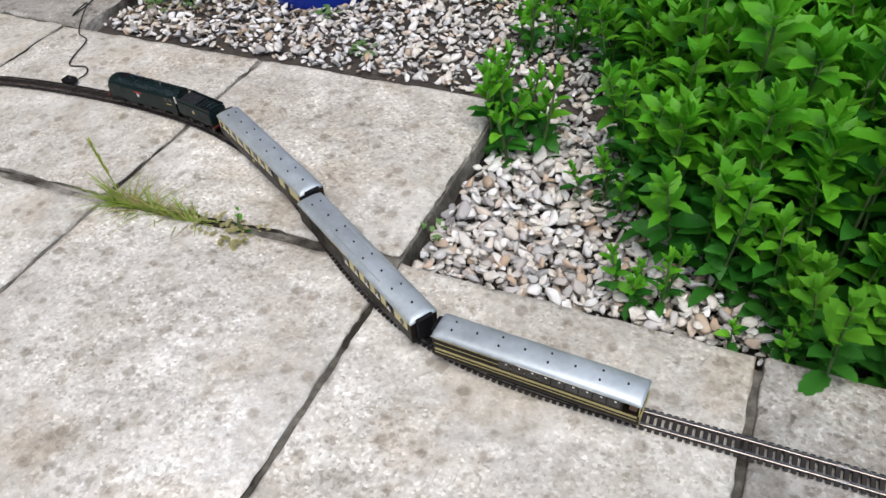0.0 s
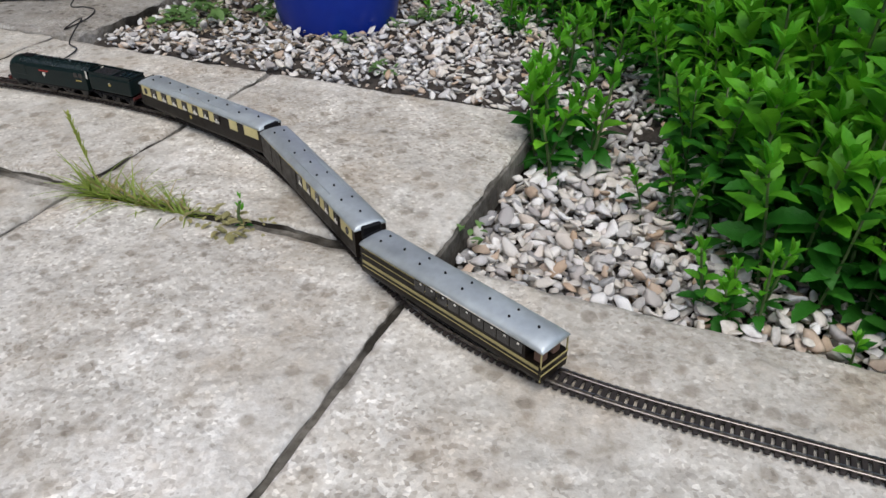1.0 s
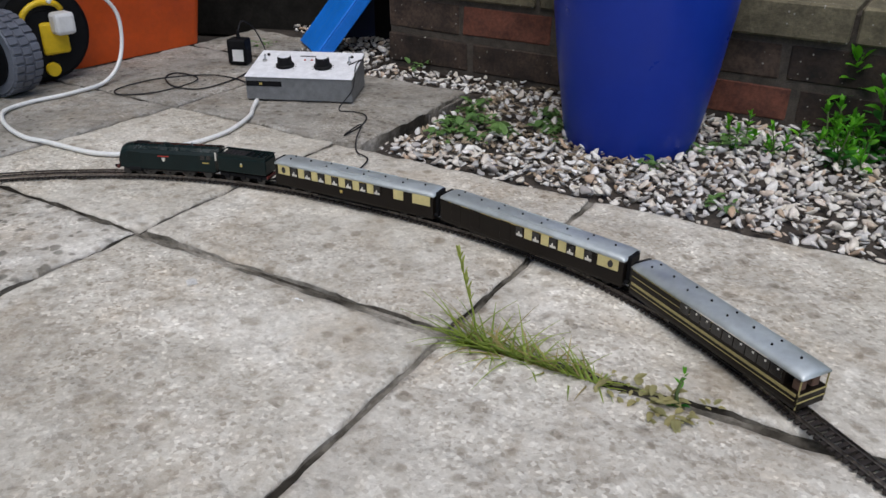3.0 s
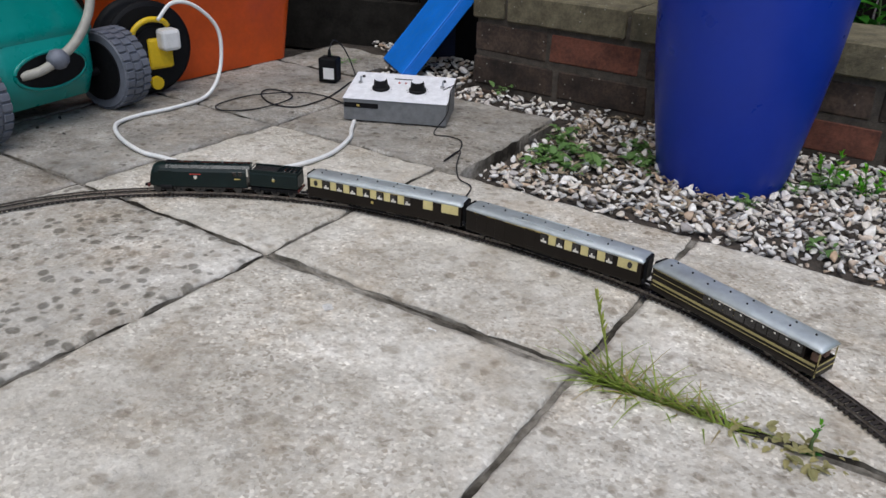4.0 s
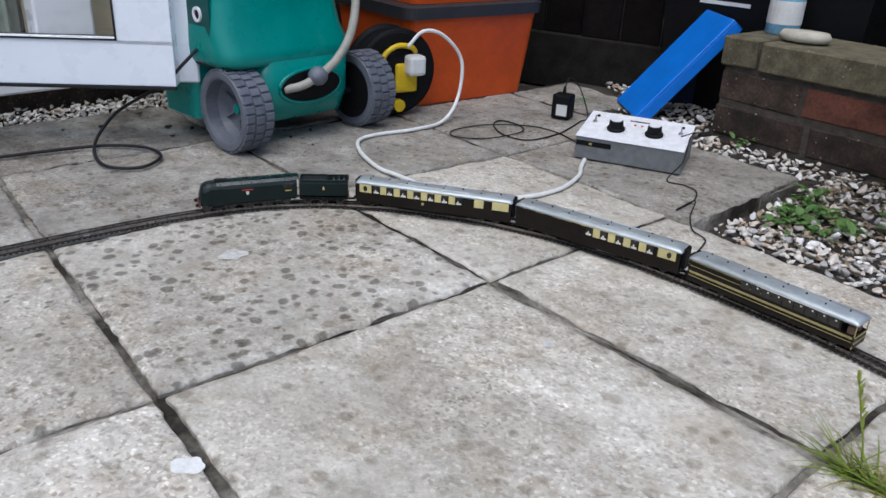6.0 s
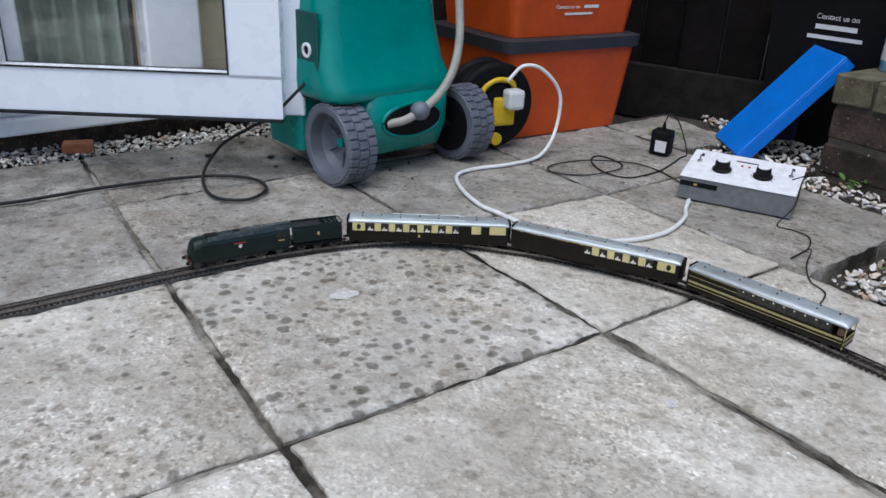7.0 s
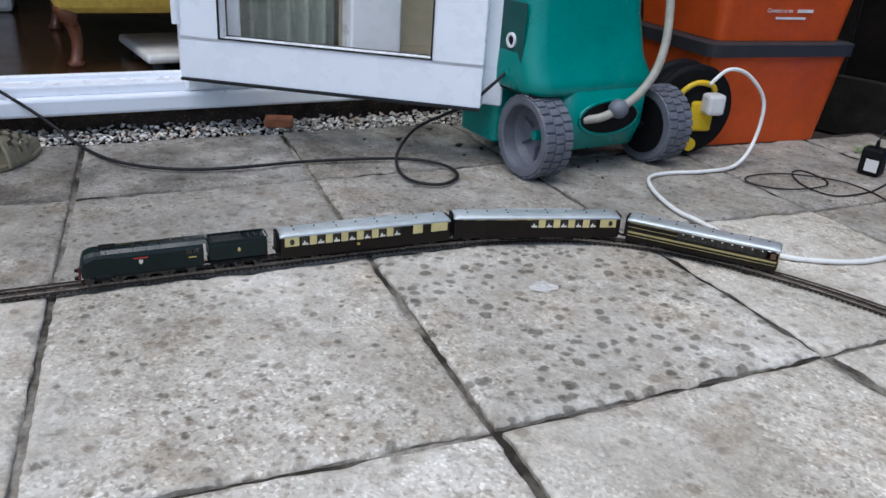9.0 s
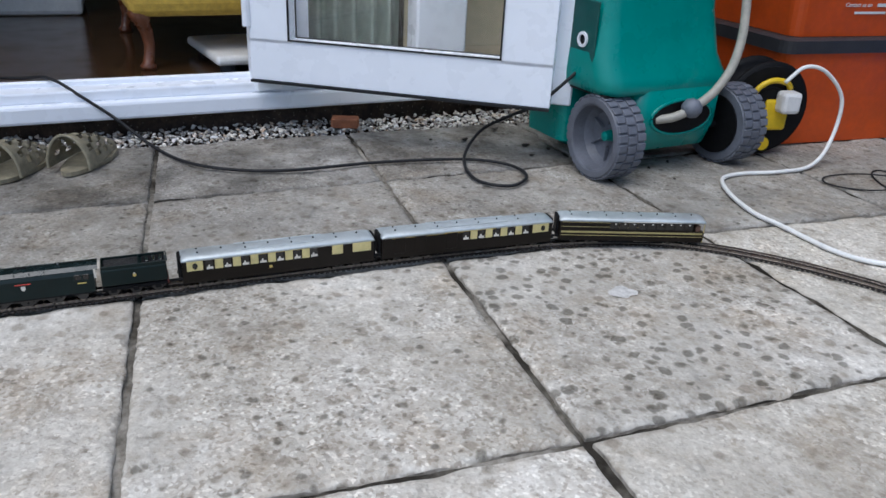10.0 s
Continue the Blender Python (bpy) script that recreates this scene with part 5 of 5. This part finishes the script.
def stem_bm(h, seed):
    r = random.Random(seed)
    return tube([(0, 0, 0), (r.uniform(-.004, .004), r.uniform(-.004, .004), h * 0.5), (0, 0, h)], lambda u: 0.0026 - 0.0012 * u, 4, 6)


def stem_mesh(h, seed, size=1.0):
    bm = stem_bm(h, seed)
    for f in bm.faces:
        f.material_index = 2
    for m, ln, w, dr, slot in leaf_plan(h, seed, size):
        leaf_faces(bm, m, ln, w, dr, slot)
    me = mesh_of(bm, "leafy_stem", None, True)
    for x in (LEAF, YOUNG, STEM):
        me.materials.append(x)
    return me


STEMS = [stem_mesh(h, s) for s, h in enumerate((0.15, 0.18, 0.20, 0.22, 0.24, 0.26, 0.19, 0.21))]
SHORT = [stem_mesh(h, s + 30, 0.6) for s, h in enumerate((0.07, 0.09, 0.11, 0.12))]
lb = bmesh.new()
leaf_faces(lb, Matrix(), 1.0, 0.49, 0.5)
LEAF_ME = mesh_of(lb, "leaf", LEAF, True)
lb = bmesh.new()
leaf_faces(lb, Matrix(), 1.0, 0.5, 0.3)
YOUNG_ME = mesh_of(lb, "leaf", YOUNG, True)


def edge_x(y):
    """How far the bush reaches over the shingle at each depth."""
    return float(np.interp(y, [0.04, 0.12, 0.20, 0.34, 0.50, 0.62, 0.72, 0.84, 0.95], [0.92, 0.79, 0.69, 0.645, 0.60, 0.57, 0.48, 0.34, 0.27]))


bush = thing("mint_bush", "dense leafy green bush of upright stems growing over the shingle", "bush")
pr = random.Random(21)
y = 0.038
near = 0
while y < 0.99:
    x = edge_x(y) + pr.uniform(0, 0.03)
    while x < 1.55:
        px, py = x + pr.uniform(-.016, .016), y + pr.uniform(-.016, .016)
        inner = min(1.0, (px - edge_x(py)) / 0.16)
        lean_x, lean_y = pr.uniform(-9, 9), pr.uniform(-9, 9)
        if inner < 0.5:
            lean_y -= 12 * (1 - inner)
        if py < 0.16:
            lean_x = 4 + abs(lean_x) * 0.7
            lean_y = max(lean_y, -6)
        m = pose(px, py, -0.05, lean_x, lean_y, pr.uniform(0, 360))
        k = pr.randrange(8)
        sc = 0.70 + 0.33 * max(0, inner) + pr.uniform(-.10, .14)
        if py < 0.13:
            sc *= 0.85
        if py > 0.45:
            sc *= 1.12
        if near < 18 and py < 0.12 and px < 1.25:
            near += 1
            h = (0.15, 0.18, 0.20, 0.22, 0.24, 0.26, 0.19, 0.21)[k]
            st = part("stem", stem_bm(h, k), STEM, bush, m=m @ Matrix.Scale(sc, 4), smooth=True)
            for lm, ln, w, dr, slot in leaf_plan(h, k):
                lf = new("leaf", (LEAF_ME, YOUNG_ME)[slot])
                lf.parent = st
                lf.matrix_basis = lm @ Matrix.Scale(ln, 4)
        else:
            ob = new("leafy_stem", STEMS[k])
            ob.parent = bush
            ob.matrix_basis = m @ Matrix.Scale(sc, 4)
        x += 0.037
    y += 0.037


def small_plant(x, y, n, spread, label, scale=1.0):
    th = thing("small_plant", label, "plant", m=pose(x, y, -0.042))
    r = random.Random(int(x * 100) + 7)
    for k in range(n):
        a, d = r.uniform(0, 6.28), spread * r.random() ** 0.5
        ob = new("leafy_stem", SHORT[r.randrange(4)])
        ob.parent = th
        ob.matrix_basis = pose(d * math.cos(a), d * math.sin(a), 0, r.uniform(-14, 14), r.uniform(-14, 14), r.uniform(0, 360)) @ Matrix.Scale(scale * r.uniform(0.85, 1.15), 4)
    return th


small_plant(0.505, 0.345, 15, 0.042, "small leafy green seedling at the corner of the paving", 1.12)
small_plant(0.47, 0.60, 8, 0.045, "small leafy green plant in the shingle", 1.1)
small_plant(0.66, 0.235, 4, 0.03, "single low green shoots at the edge of the bush", 0.8)
small_plant(0.745, 0.085, 6, 0.035, "low yellow-green shoots by the paving edge", 0.75)
small_plant(0.90, 0.06, 5, 0.05, "low green shoots by the paving edge", 0.7)
small_plant(0.15, 0.80, 8, 0.05, "low green shoots under the wall", 0.6)
small_plant(0.30, 0.82, 10, 0.07, "low green shoots at the foot of the bush", 0.9)
small_plant(0.40, 0.76, 10, 0.06, "low green shoots at the foot of the bush", 0.75)
small_plant(0.24, 0.85, 7, 0.05, "low green shoots under the wall", 0.8)

# bush behind the wall
back = thing("back_shrub", "yellow-green shrub growing in the raised bed", "shrub", m=pose(0, 0, 0.14))
for k in range(46):
    ob = new("leafy_stem", STEMS[pr.randrange(8)])
    ob.parent = back
    ob.matrix_basis = pose(pr.uniform(-0.42, 0.9), pr.uniform(1.20, 1.42), 0, pr.uniform(-15, 15), pr.uniform(-15, 15), pr.uniform(0, 360)) @ Matrix.Scale(pr.uniform(0.9, 1.3), 4)


def rosette(x, y, z, n, length, label, seed, up=15, name="weed", material=None):
    th = thing(name, label, "weed", m=pose(x, y, z))
    r = random.Random(seed)
    for k in range(2 * n):
        bm = bmesh.new()
        ln = length * r.uniform(0.3, 0.8)
        leaf_faces(bm, pose(r.uniform(-.02, .02), r.uniform(-.02, .02), r.uniform(0, .012), 0, 0, k * 137.5) @ pose(0, 0, 0, 0, -up - r.uniform(-10, 25), 0), ln, ln * r.uniform(0.35, 0.6), r.uniform(0.3, 0.9))
        part("leaf", bm, material or WEED, th, smooth=True)
    return th


for k, (x, y, n, ln) in enumerate(((-0.345, 0.615, 16, 0.035), (-0.30, 0.66, 14, 0.04), (-0.36, 0.70, 14, 0.035), (-0.335, 0.55, 12, 0.03), (-0.19, 0.685, 14, 0.035), (-0.155, 0.655, 8, 0.03), (0.155, 0.49, 9, 0.03),
                                   (0.07, 0.71, 12, 0.03), (0.11, 0.77, 14, 0.035), (-0.27, 0.57, 9, 0.03), (-1.09, 0.86, 10, 0.025), (-1.06, 0.90, 9, 0.025), (0.468, 0.10, 6, 0.02), (-0.62, 0.93, 8, 0.03), (-0.25, 0.62, 14, 0.04), (-0.32, 0.59, 14, 0.04), (-0.22, 0.75, 12, 0.04), (-0.38, 0.76, 12, 0.035), (0.02, 0.60, 8, 0.03))):
    rosette(x, y, -0.012 if x > -0.5 else -0.003, n, ln, "low green weed growing among the shingle", k)
for k, (x, y, n, ln) in enumerate(((0.185, -0.002, 9, 0.020), (0.215, -0.006, 10, 0.020), (0.25, -0.004, 8, 0.020), (0.232, -0.014, 6, 0.022))):
    rosette(x, y, -0.004, n, ln, "low half-withered weed growing in the paving joint", k + 50, 8, "weed", WITHERED)
sprig = thing("weed", "small upright weed sprig in the paving joint", "weed", m=pose(0.236, 0.004, -0.004))
ob = new("leafy_stem", stem_mesh(0.034, 90, 0.22))
ob.parent = sprig

# grass in the joint
tuft = thing("grass_tuft", "tuft of yellow-green grass growing in the paving joint", "grass")
r = random.Random(3)
for k in range(230):
    x0 = 0.02 + 0.15 * r.random() ** 1.2
    bm = bmesh.new()
    ln = r.uniform(0.028, 0.074) * (1.1 if x0 < 0.1 else 0.75)
    az = r.uniform(0, 360) if k % 3 else r.uniform(150, 215)
    el = r.uniform(8, 60)
    m = pose(x0, r.uniform(-.006, .006), -0.006, 0, 0, az) @ pose(0, 0, 0, 0, -el, 0)
    prev = None
    for i in range(6):
        u = i / 5
        w = 0.0014 * (1 - u) + 0.00015
        c = Vector((ln * u * (1 - 0.1 * u), 0, -ln * 0.35 * u * u * math.cos(math.radians(el))))
        cur = [bm.verts.new(m @ (c + Vector((0, s * w, 0.0004 * abs(s))))) for s in (-1, 0, 1)]
        if prev:
            for a in (0, 1):
                bm.faces.new((prev[a], prev[a + 1], cur[a + 1], cur[a]))
        prev = cur
    part("blade", bm, DRY if k % 4 == 0 else GRASS, tuft, smooth=True)
stalk = part("seed_stalk", tube([(0.035, 0.002, -0.004), (0.028, 0.004, 0.03), (0.018, 0.006, 0.058), (0.006, 0.012, 0.09)], lambda u: 0.0012 - 0.0006 * u, 6, 6), GRASS, tuft, "yellow-green grass stalk")
for k in range(16):
    u = k / 15
    bm = bmesh.new()
    leaf_faces(bm, pose(0.024 - 0.018 * u, 0.005 + 0.006 * u, 0.04 + 0.045 * u, 0, 0, k * 137.5) @ pose(0, 0, 0, 0, -65, 0), 0.014, 0.0035, 0.1, n=4)
    part("spikelet", bm, GRASS, tuft, smooth=True)

# ---- cables and small things ----
WHITE_CABLE = mat("white mains cable", (0.78, 0.78, 0.76), 0.45, scale=50, var=0.08, relief=0.03)
OLIVE = mat("worn olive beige plastic", (0.27, 0.24, 0.165), 0.6, scale=60, var=0.3, relief=0.3)
FABRIC = mat("yellow upholstery cloth", (0.55, 0.36, 0.06), 0.9, scale=60, var=0.2, relief=0.3)
MAHOGANY = mat("polished red-brown wood", (0.16, 0.055, 0.025), 0.3, scale=20, var=0.3, relief=0.05)


def cable(name, label, pts, r, material, n=8):
    ob = part(name, tube(pts, r, n, 8), material, smooth=True)
    return tagged(ob, label, "cable")


cable("mains_cable", "white mains cable looping from the reel to the controller",
      [(-0.722, 0.506, 0.008), (-0.70, 0.47, 0.004), (-0.668, 0.425, 0.004), (-0.641, 0.341, 0.004), (-0.648, 0.262, 0.004), (-0.69, 0.182, 0.004), (-0.745, 0.152, 0.004), (-0.85, 0.146, 0.004), (-0.91, 0.142, 0.004),
       (-1.0, 0.167, 0.004), (-1.07, 0.21, 0.004), (-1.086, 0.27, 0.004), (-1.075, 0.36, 0.004), (-1.085, 0.45, 0.008), (-1.11, 0.514, 0.05), (-1.12, 0.527, 0.13), (-1.13, 0.48, 0.185), (-1.14, 0.43, 0.197), (-1.15, 0.395, 0.165)], 0.0042, WHITE_CABLE)
cable("black_hose", "black rubber cable snaking over the paving to the doorway",
      [(-1.85, -1.30, 0.103), (-1.72, -1.06, 0.106), (-1.655, -0.98, 0.117), (-1.600, -0.92, 0.089), (-1.575, -0.865, 0.05), (-1.51, -0.80, 0.006), (-1.40, -0.745, 0.006), (-1.338, -0.664, 0.006), (-1.315, -0.567, 0.006), (-1.32, -0.404, 0.006), (-1.298, -0.237, 0.006),
       (-1.244, -0.164, 0.006), (-1.175, -0.161, 0.006), (-1.135, -0.215, 0.006), (-1.183, -0.262, 0.006), (-1.29, -0.240, 0.012), (-1.355, -0.178, 0.044), (-1.30, -0.14, 0.088), (-1.255, -0.11, 0.118), (-1.225, -0.08, 0.160), (-1.22, -0.04, 0.195), (-1.24, 0.01, 0.21)], 0.0032, RUBBER)
cable("adaptor_lead", "thin black lead tangled between adaptor and controller",
      [(-0.978, 0.729, 0.074), (-0.99, 0.76, 0.090), (-0.99, 0.80, 0.06), (-0.95, 0.79, 0.003), (-0.93, 0.74, 0.002), (-0.90, 0.66, 0.002), (-0.885, 0.60, 0.002), (-0.89, 0.52, 0.002), (-0.95, 0.505, 0.002), (-1.02, 0.545, 0.002), (-1.03, 0.585, 0.002), (-0.97, 0.585, 0.002), (-0.935, 0.54, 0.004), (-0.945, 0.455, 0.002),
       (-0.99, 0.405, 0.002), (-1.03, 0.43, 0.002), (-1.02, 0.52, 0.004), (-0.96, 0.60, 0.004), (-0.90, 0.62, 0.002), (-0.83, 0.60, 0.003), (-0.79, 0.585, 0.004)], 0.0016, RUBBER)
cable("track_lead", "thin black wire from the controller to the track",
      [(-0.60, 0.64, 0.064), (-0.585, 0.665, 0.072), (-0.575, 0.63, 0.068), (-0.563, 0.60, 0.03), (-0.564, 0.557, 0.002), (-0.53, 0.56, 0.002), (-0.496, 0.55, 0.002), (-0.47, 0.50, 0.002), (-0.463, 0.44, 0.002), (-0.452, 0.475, 0.014), (-0.43, 0.43, 0.004), (-0.395, 0.384, 0.002), (-0.36, 0.365, 0.002), (-0.34, 0.31, 0.002),
       (-0.322, 0.281, 0.002), (-0.29, 0.285, 0.002), (-0.272, 0.268, 0.002), (-0.272, 0.245, 0.002), (-0.275, 0.232, 0.004)], 0.0012, RUBBER)
clip = thing("track_clip", "small black power clip on the side of the track", "clip", m=pose(-0.275, 0.226, 0, 0, 0, 0))
part("clip_body", box((0.022, 0.018, 0.011), (0, 0.006, 0.0068), 0.002), BLACK, clip)
part("clip_screw", cyl(0.002, 0.002, 0.004, pose(0.004, 0.006, 0.0140), 8), STEEL, clip)

# sandals


def sandal(x, y, rz, label):
    th = thing("sandal", label, "sandal", m=pose(x, y, 0.001, 0, 0, rz) @ Matrix.Scale(0.82, 4), group="pair of sandals")
    out = []
    for k in range(24):
        a = 2 * math.pi * k / 24
        out.append((0.105 * math.cos(a), (0.042 + 0.006 * math.cos(a)) * math.sin(a)))
    part("sole", plate(out, 0.009), OLIVE, th, "worn beige sole")
    hoop = bmesh.new()
    rows = []
    for u in np.linspace(0, 1, 9):
        x = -0.088 + 0.175 * u
        w = 0.046 * (1 - 0.45 * u ** 2)
        h = 0.074 * (1 - 0.75 * u ** 1.6)
        rows.append([Vector((x, w * math.cos(a), 0.012 + h * math.sin(a))) for a in np.linspace(0, math.pi, 13)])
    for sh in (0, 1):
        grid = [[hoop.verts.new(p - (Vector((0, p.y, p.z)) * 0.07 if sh else Vector())) for p in row] for row in rows]
        for a, b in zip(grid, grid[1:]):
            for i in range(12):
                if 1 <= i <= 10 and 1 <= grid.index(a) <= 6 and (i + grid.index(a)) % 2 == 0:
                    continue
                hoop.faces.new((a[i], a[i + 1], b[i + 1], b[i]))
    part("upper", hoop, OLIVE, th, "olive beige perforated upper", smooth=True)
    part("binding", tube([(-0.088, 0.046 * math.cos(a), 0.012 + 0.074 * math.sin(a)) for a in np.linspace(0, math.pi, 13)], 0.0035, 3), OLIVE, th)
    return th


sandal(-1.468, -0.918, 155, "olive beige slip-on sandal standing on the paving")
sandal(-1.455, -1.030, 158, "olive beige slip-on sandal beside its twin")

# indoor things
chair = thing("upholstered_seat", "low yellow upholstered seat on curved wooden legs", "seat", m=pose(-2.08, -0.53, 0.096, 0, 0, 4))
part("seat", box((0.6, 0.62, 0.22), (0, 0, 0.225), 0.03, seg=3), FABRIC, chair, "yellow cloth seat")
for x in (-0.25, 0.25):
    for y in (-0.27, 0.27):
        s = 1 if y > 0 else -1
        rings = [(0.000, 0.004, 0.016), (0.008, 0.006, 0.018), (0.016, 0.004, 0.012), (0.05, -0.002, 0.0115), (0.08, 0.002, 0.014), (0.105, 0.012, 0.019), (0.122, 0.016, 0.024), (0.14, 0.008, 0.026)]
        part("leg", loft([[(x + off + rr * math.cos(a), y + off * s + rr * math.sin(a), z) for a in np.linspace(0, 2 * math.pi, 14, endpoint=False)] for z, off, rr in rings]), MAHOGANY, chair, "polished wooden curved leg", smooth=True)
scales = thing("bathroom_scales", "white flat bathroom scales on the laminate floor", "scales", m=pose(-1.88, -0.535, 0.096, 0, 0, 8))
part("platform", box((0.28, 0.27, 0.022), (0, 0, 0.028), 0.01, seg=3), WHITE, scales)
for x in (-0.1, 0.1):
    for y in (-0.1, 0.1):
        part("foot", cyl(0.018, 0.018, 0.018, pose(x, y, 0.009), 12), DARK_LID, scales)
# White box added to give the room its bright patch and floor reflection.
crate2 = thing("bright_patch_box", "white box added at the back of the room for a bright patch", "box", m=pose(-2.75, -1.10, 0.096))
part("tub", box((0.3, 0.34, 0.3), (0, 0, 0.15), 0.015, seg=2), WHITE, crate2)
part("lid", box((0.33, 0.37, 0.03), (0, 0, 0.316), 0.01, seg=2), WHITE, crate2)
cab = thing("dark_cabinet", "dark wooden cabinet inside the room", "cabinet", m=pose(-2.35, -1.55, 0.096))
part("carcass", box((0.5, 0.5, 0.8), (0, 0, 0.44), 0.01), MAHOGANY, cab)
part("plinth", box((0.46, 0.46, 0.04), (0, 0, 0.02)), BLACK, cab)

# things on the wall
st = part("wall_stone", lathe([(0.0, 0.0), (0.05, 0.003), (0.055, 0.012), (0.048, 0.022), (0.0, 0.024)], 18), mat("pale stone", (0.5, 0.46, 0.38), 0.8, scale=30, var=0.2, relief=0.3), m=pose(-0.58, 1.02, 0.218, 0, 0, 10) @ Matrix.Diagonal((1.0, 0.7, 1, 1)), smooth=True)
tagged(st, "flat pale stone lying on the wall coping", "stone")
BOTTLE = mat("translucent pale blue plastic", (0.2, 0.42, 0.6), 0.25, scale=20, var=0.1, relief=0.02)
sp = thing("spray_bottle", "pale blue spray bottle with a green trigger head", "spray bottle", m=pose(-0.668, 1.09, 0.216, 0, 0, 200))
part("bottle", lathe([(0.034, 0.0), (0.037, 0.006), (0.037, 0.10), (0.026, 0.13), (0.014, 0.15), (0.014, 0.165)], 24), BOTTLE, sp, smooth=True)
part("trigger_head", box((0.085, 0.026, 0.03), (0.015, 0, 0.182), 0.006, seg=2), TEAL, sp, "green trigger head")
part("nozzle", cyl(0.010, 0.008, 0.016, pose(0.064, 0, 0.184, 0, 90), 12), DARK_LID, sp)
part("trigger", box((0.008, 0.014, 0.045), (0.035, 0, 0.155), 0.002, m=None), TEAL, sp)
part("label_panel", cyl(0.0376, 0.0376, 0.05, pose(0, 0, 0.05), 24), WHITE, sp, "pale label")


# ---- spills and litter on the paving ----
def splash(x, y, size, seed, material, label):
    r = random.Random(seed)
    out = []
    for k in range(36):
        a = 2 * math.pi * k / 36
        d = size * (0.75 + 0.45 * noise.noise(Vector((math.cos(a) * 1.1 + seed * 3.3, math.sin(a) * 1.1, seed * 0.7))))
        out.append((d * math.cos(a) * 1.25, d * math.sin(a)))
    part("paint_spot", plate(out, 0.0009, pose(0, 0, 0)), material, pavement, label, m=pose(x, y, -0.0016, 0, 0, seed * 40))


CHALK = mat("white paint spill", (0.82, 0.82, 0.81), 0.8, scale=60, var=0.15, relief=0.3)
PALE_SPOT = mat("worn pale spill", (0.58, 0.565, 0.54), 0.9, scale=120, var=0.25, relief=0.3)
splash(-0.350, -0.478, 0.016, 1, CHALK, "white paint spill")
splash(-0.727, -0.243, 0.019, 2, PALE_SPOT, "worn pale paint spill")
splash(-0.30, -0.06, 0.008, 3, PALE_SPOT, "worn pale paint spill")
splash(-0.17, -0.03, 0.006, 4, CHALK, "white paint spill")
splash(-0.30, -0.52, 0.008, 5, PALE_SPOT, "worn pale paint spill")
CLOD = mat("dark earth crumb", (0.03, 0.025, 0.02), 0.95, scale=80, var=0.4, relief=0.5)
CLOD_ME = []
for k in range(3):
    me = PEBBLES[k].copy()
    me.materials.clear()
    me.materials.append(CLOD)
    CLOD_ME.append(me)
r = random.Random(8)
for x, y, sz in ((-1.43, -0.18, 0.010), (-1.36, -0.07, 0.011), (-1.33, -0.03, 0.008), (-1.30, -0.085, 0.006), (-1.2, 0.06, 0.007), (-1.17, 0.11, 0.006), (-1.19, 0.17, 0.007), (-1.10, 0.12, 0.005), (-1.45, -0.25, 0.006), (-1.49, -0.08, 0.009)):
    ob = new("earth_crumb", CLOD_ME[r.randrange(3)])
    ob.matrix_basis = pose(x, y, sz * 0.42, 0, 0, r.uniform(0, 360)) @ Matrix.Scale(sz, 4)
    tagged(ob, "dark crumb of earth on the paving", "earth", "earth crumbs near the house")
bb2 = part("brick_piece", box((0.06, 0.035, 0.022), (0, 0, 0.011), 0.004, seg=2), mat("broken orange brick", (0.36, 0.13, 0.06), 0.9, scale=40, var=0.3, relief=0.4), m=pose(-1.585, -0.40, 0.002, 0, 0, 70))
tagged(bb2, "broken piece of orange brick among the shingle", "brick piece")

motions()
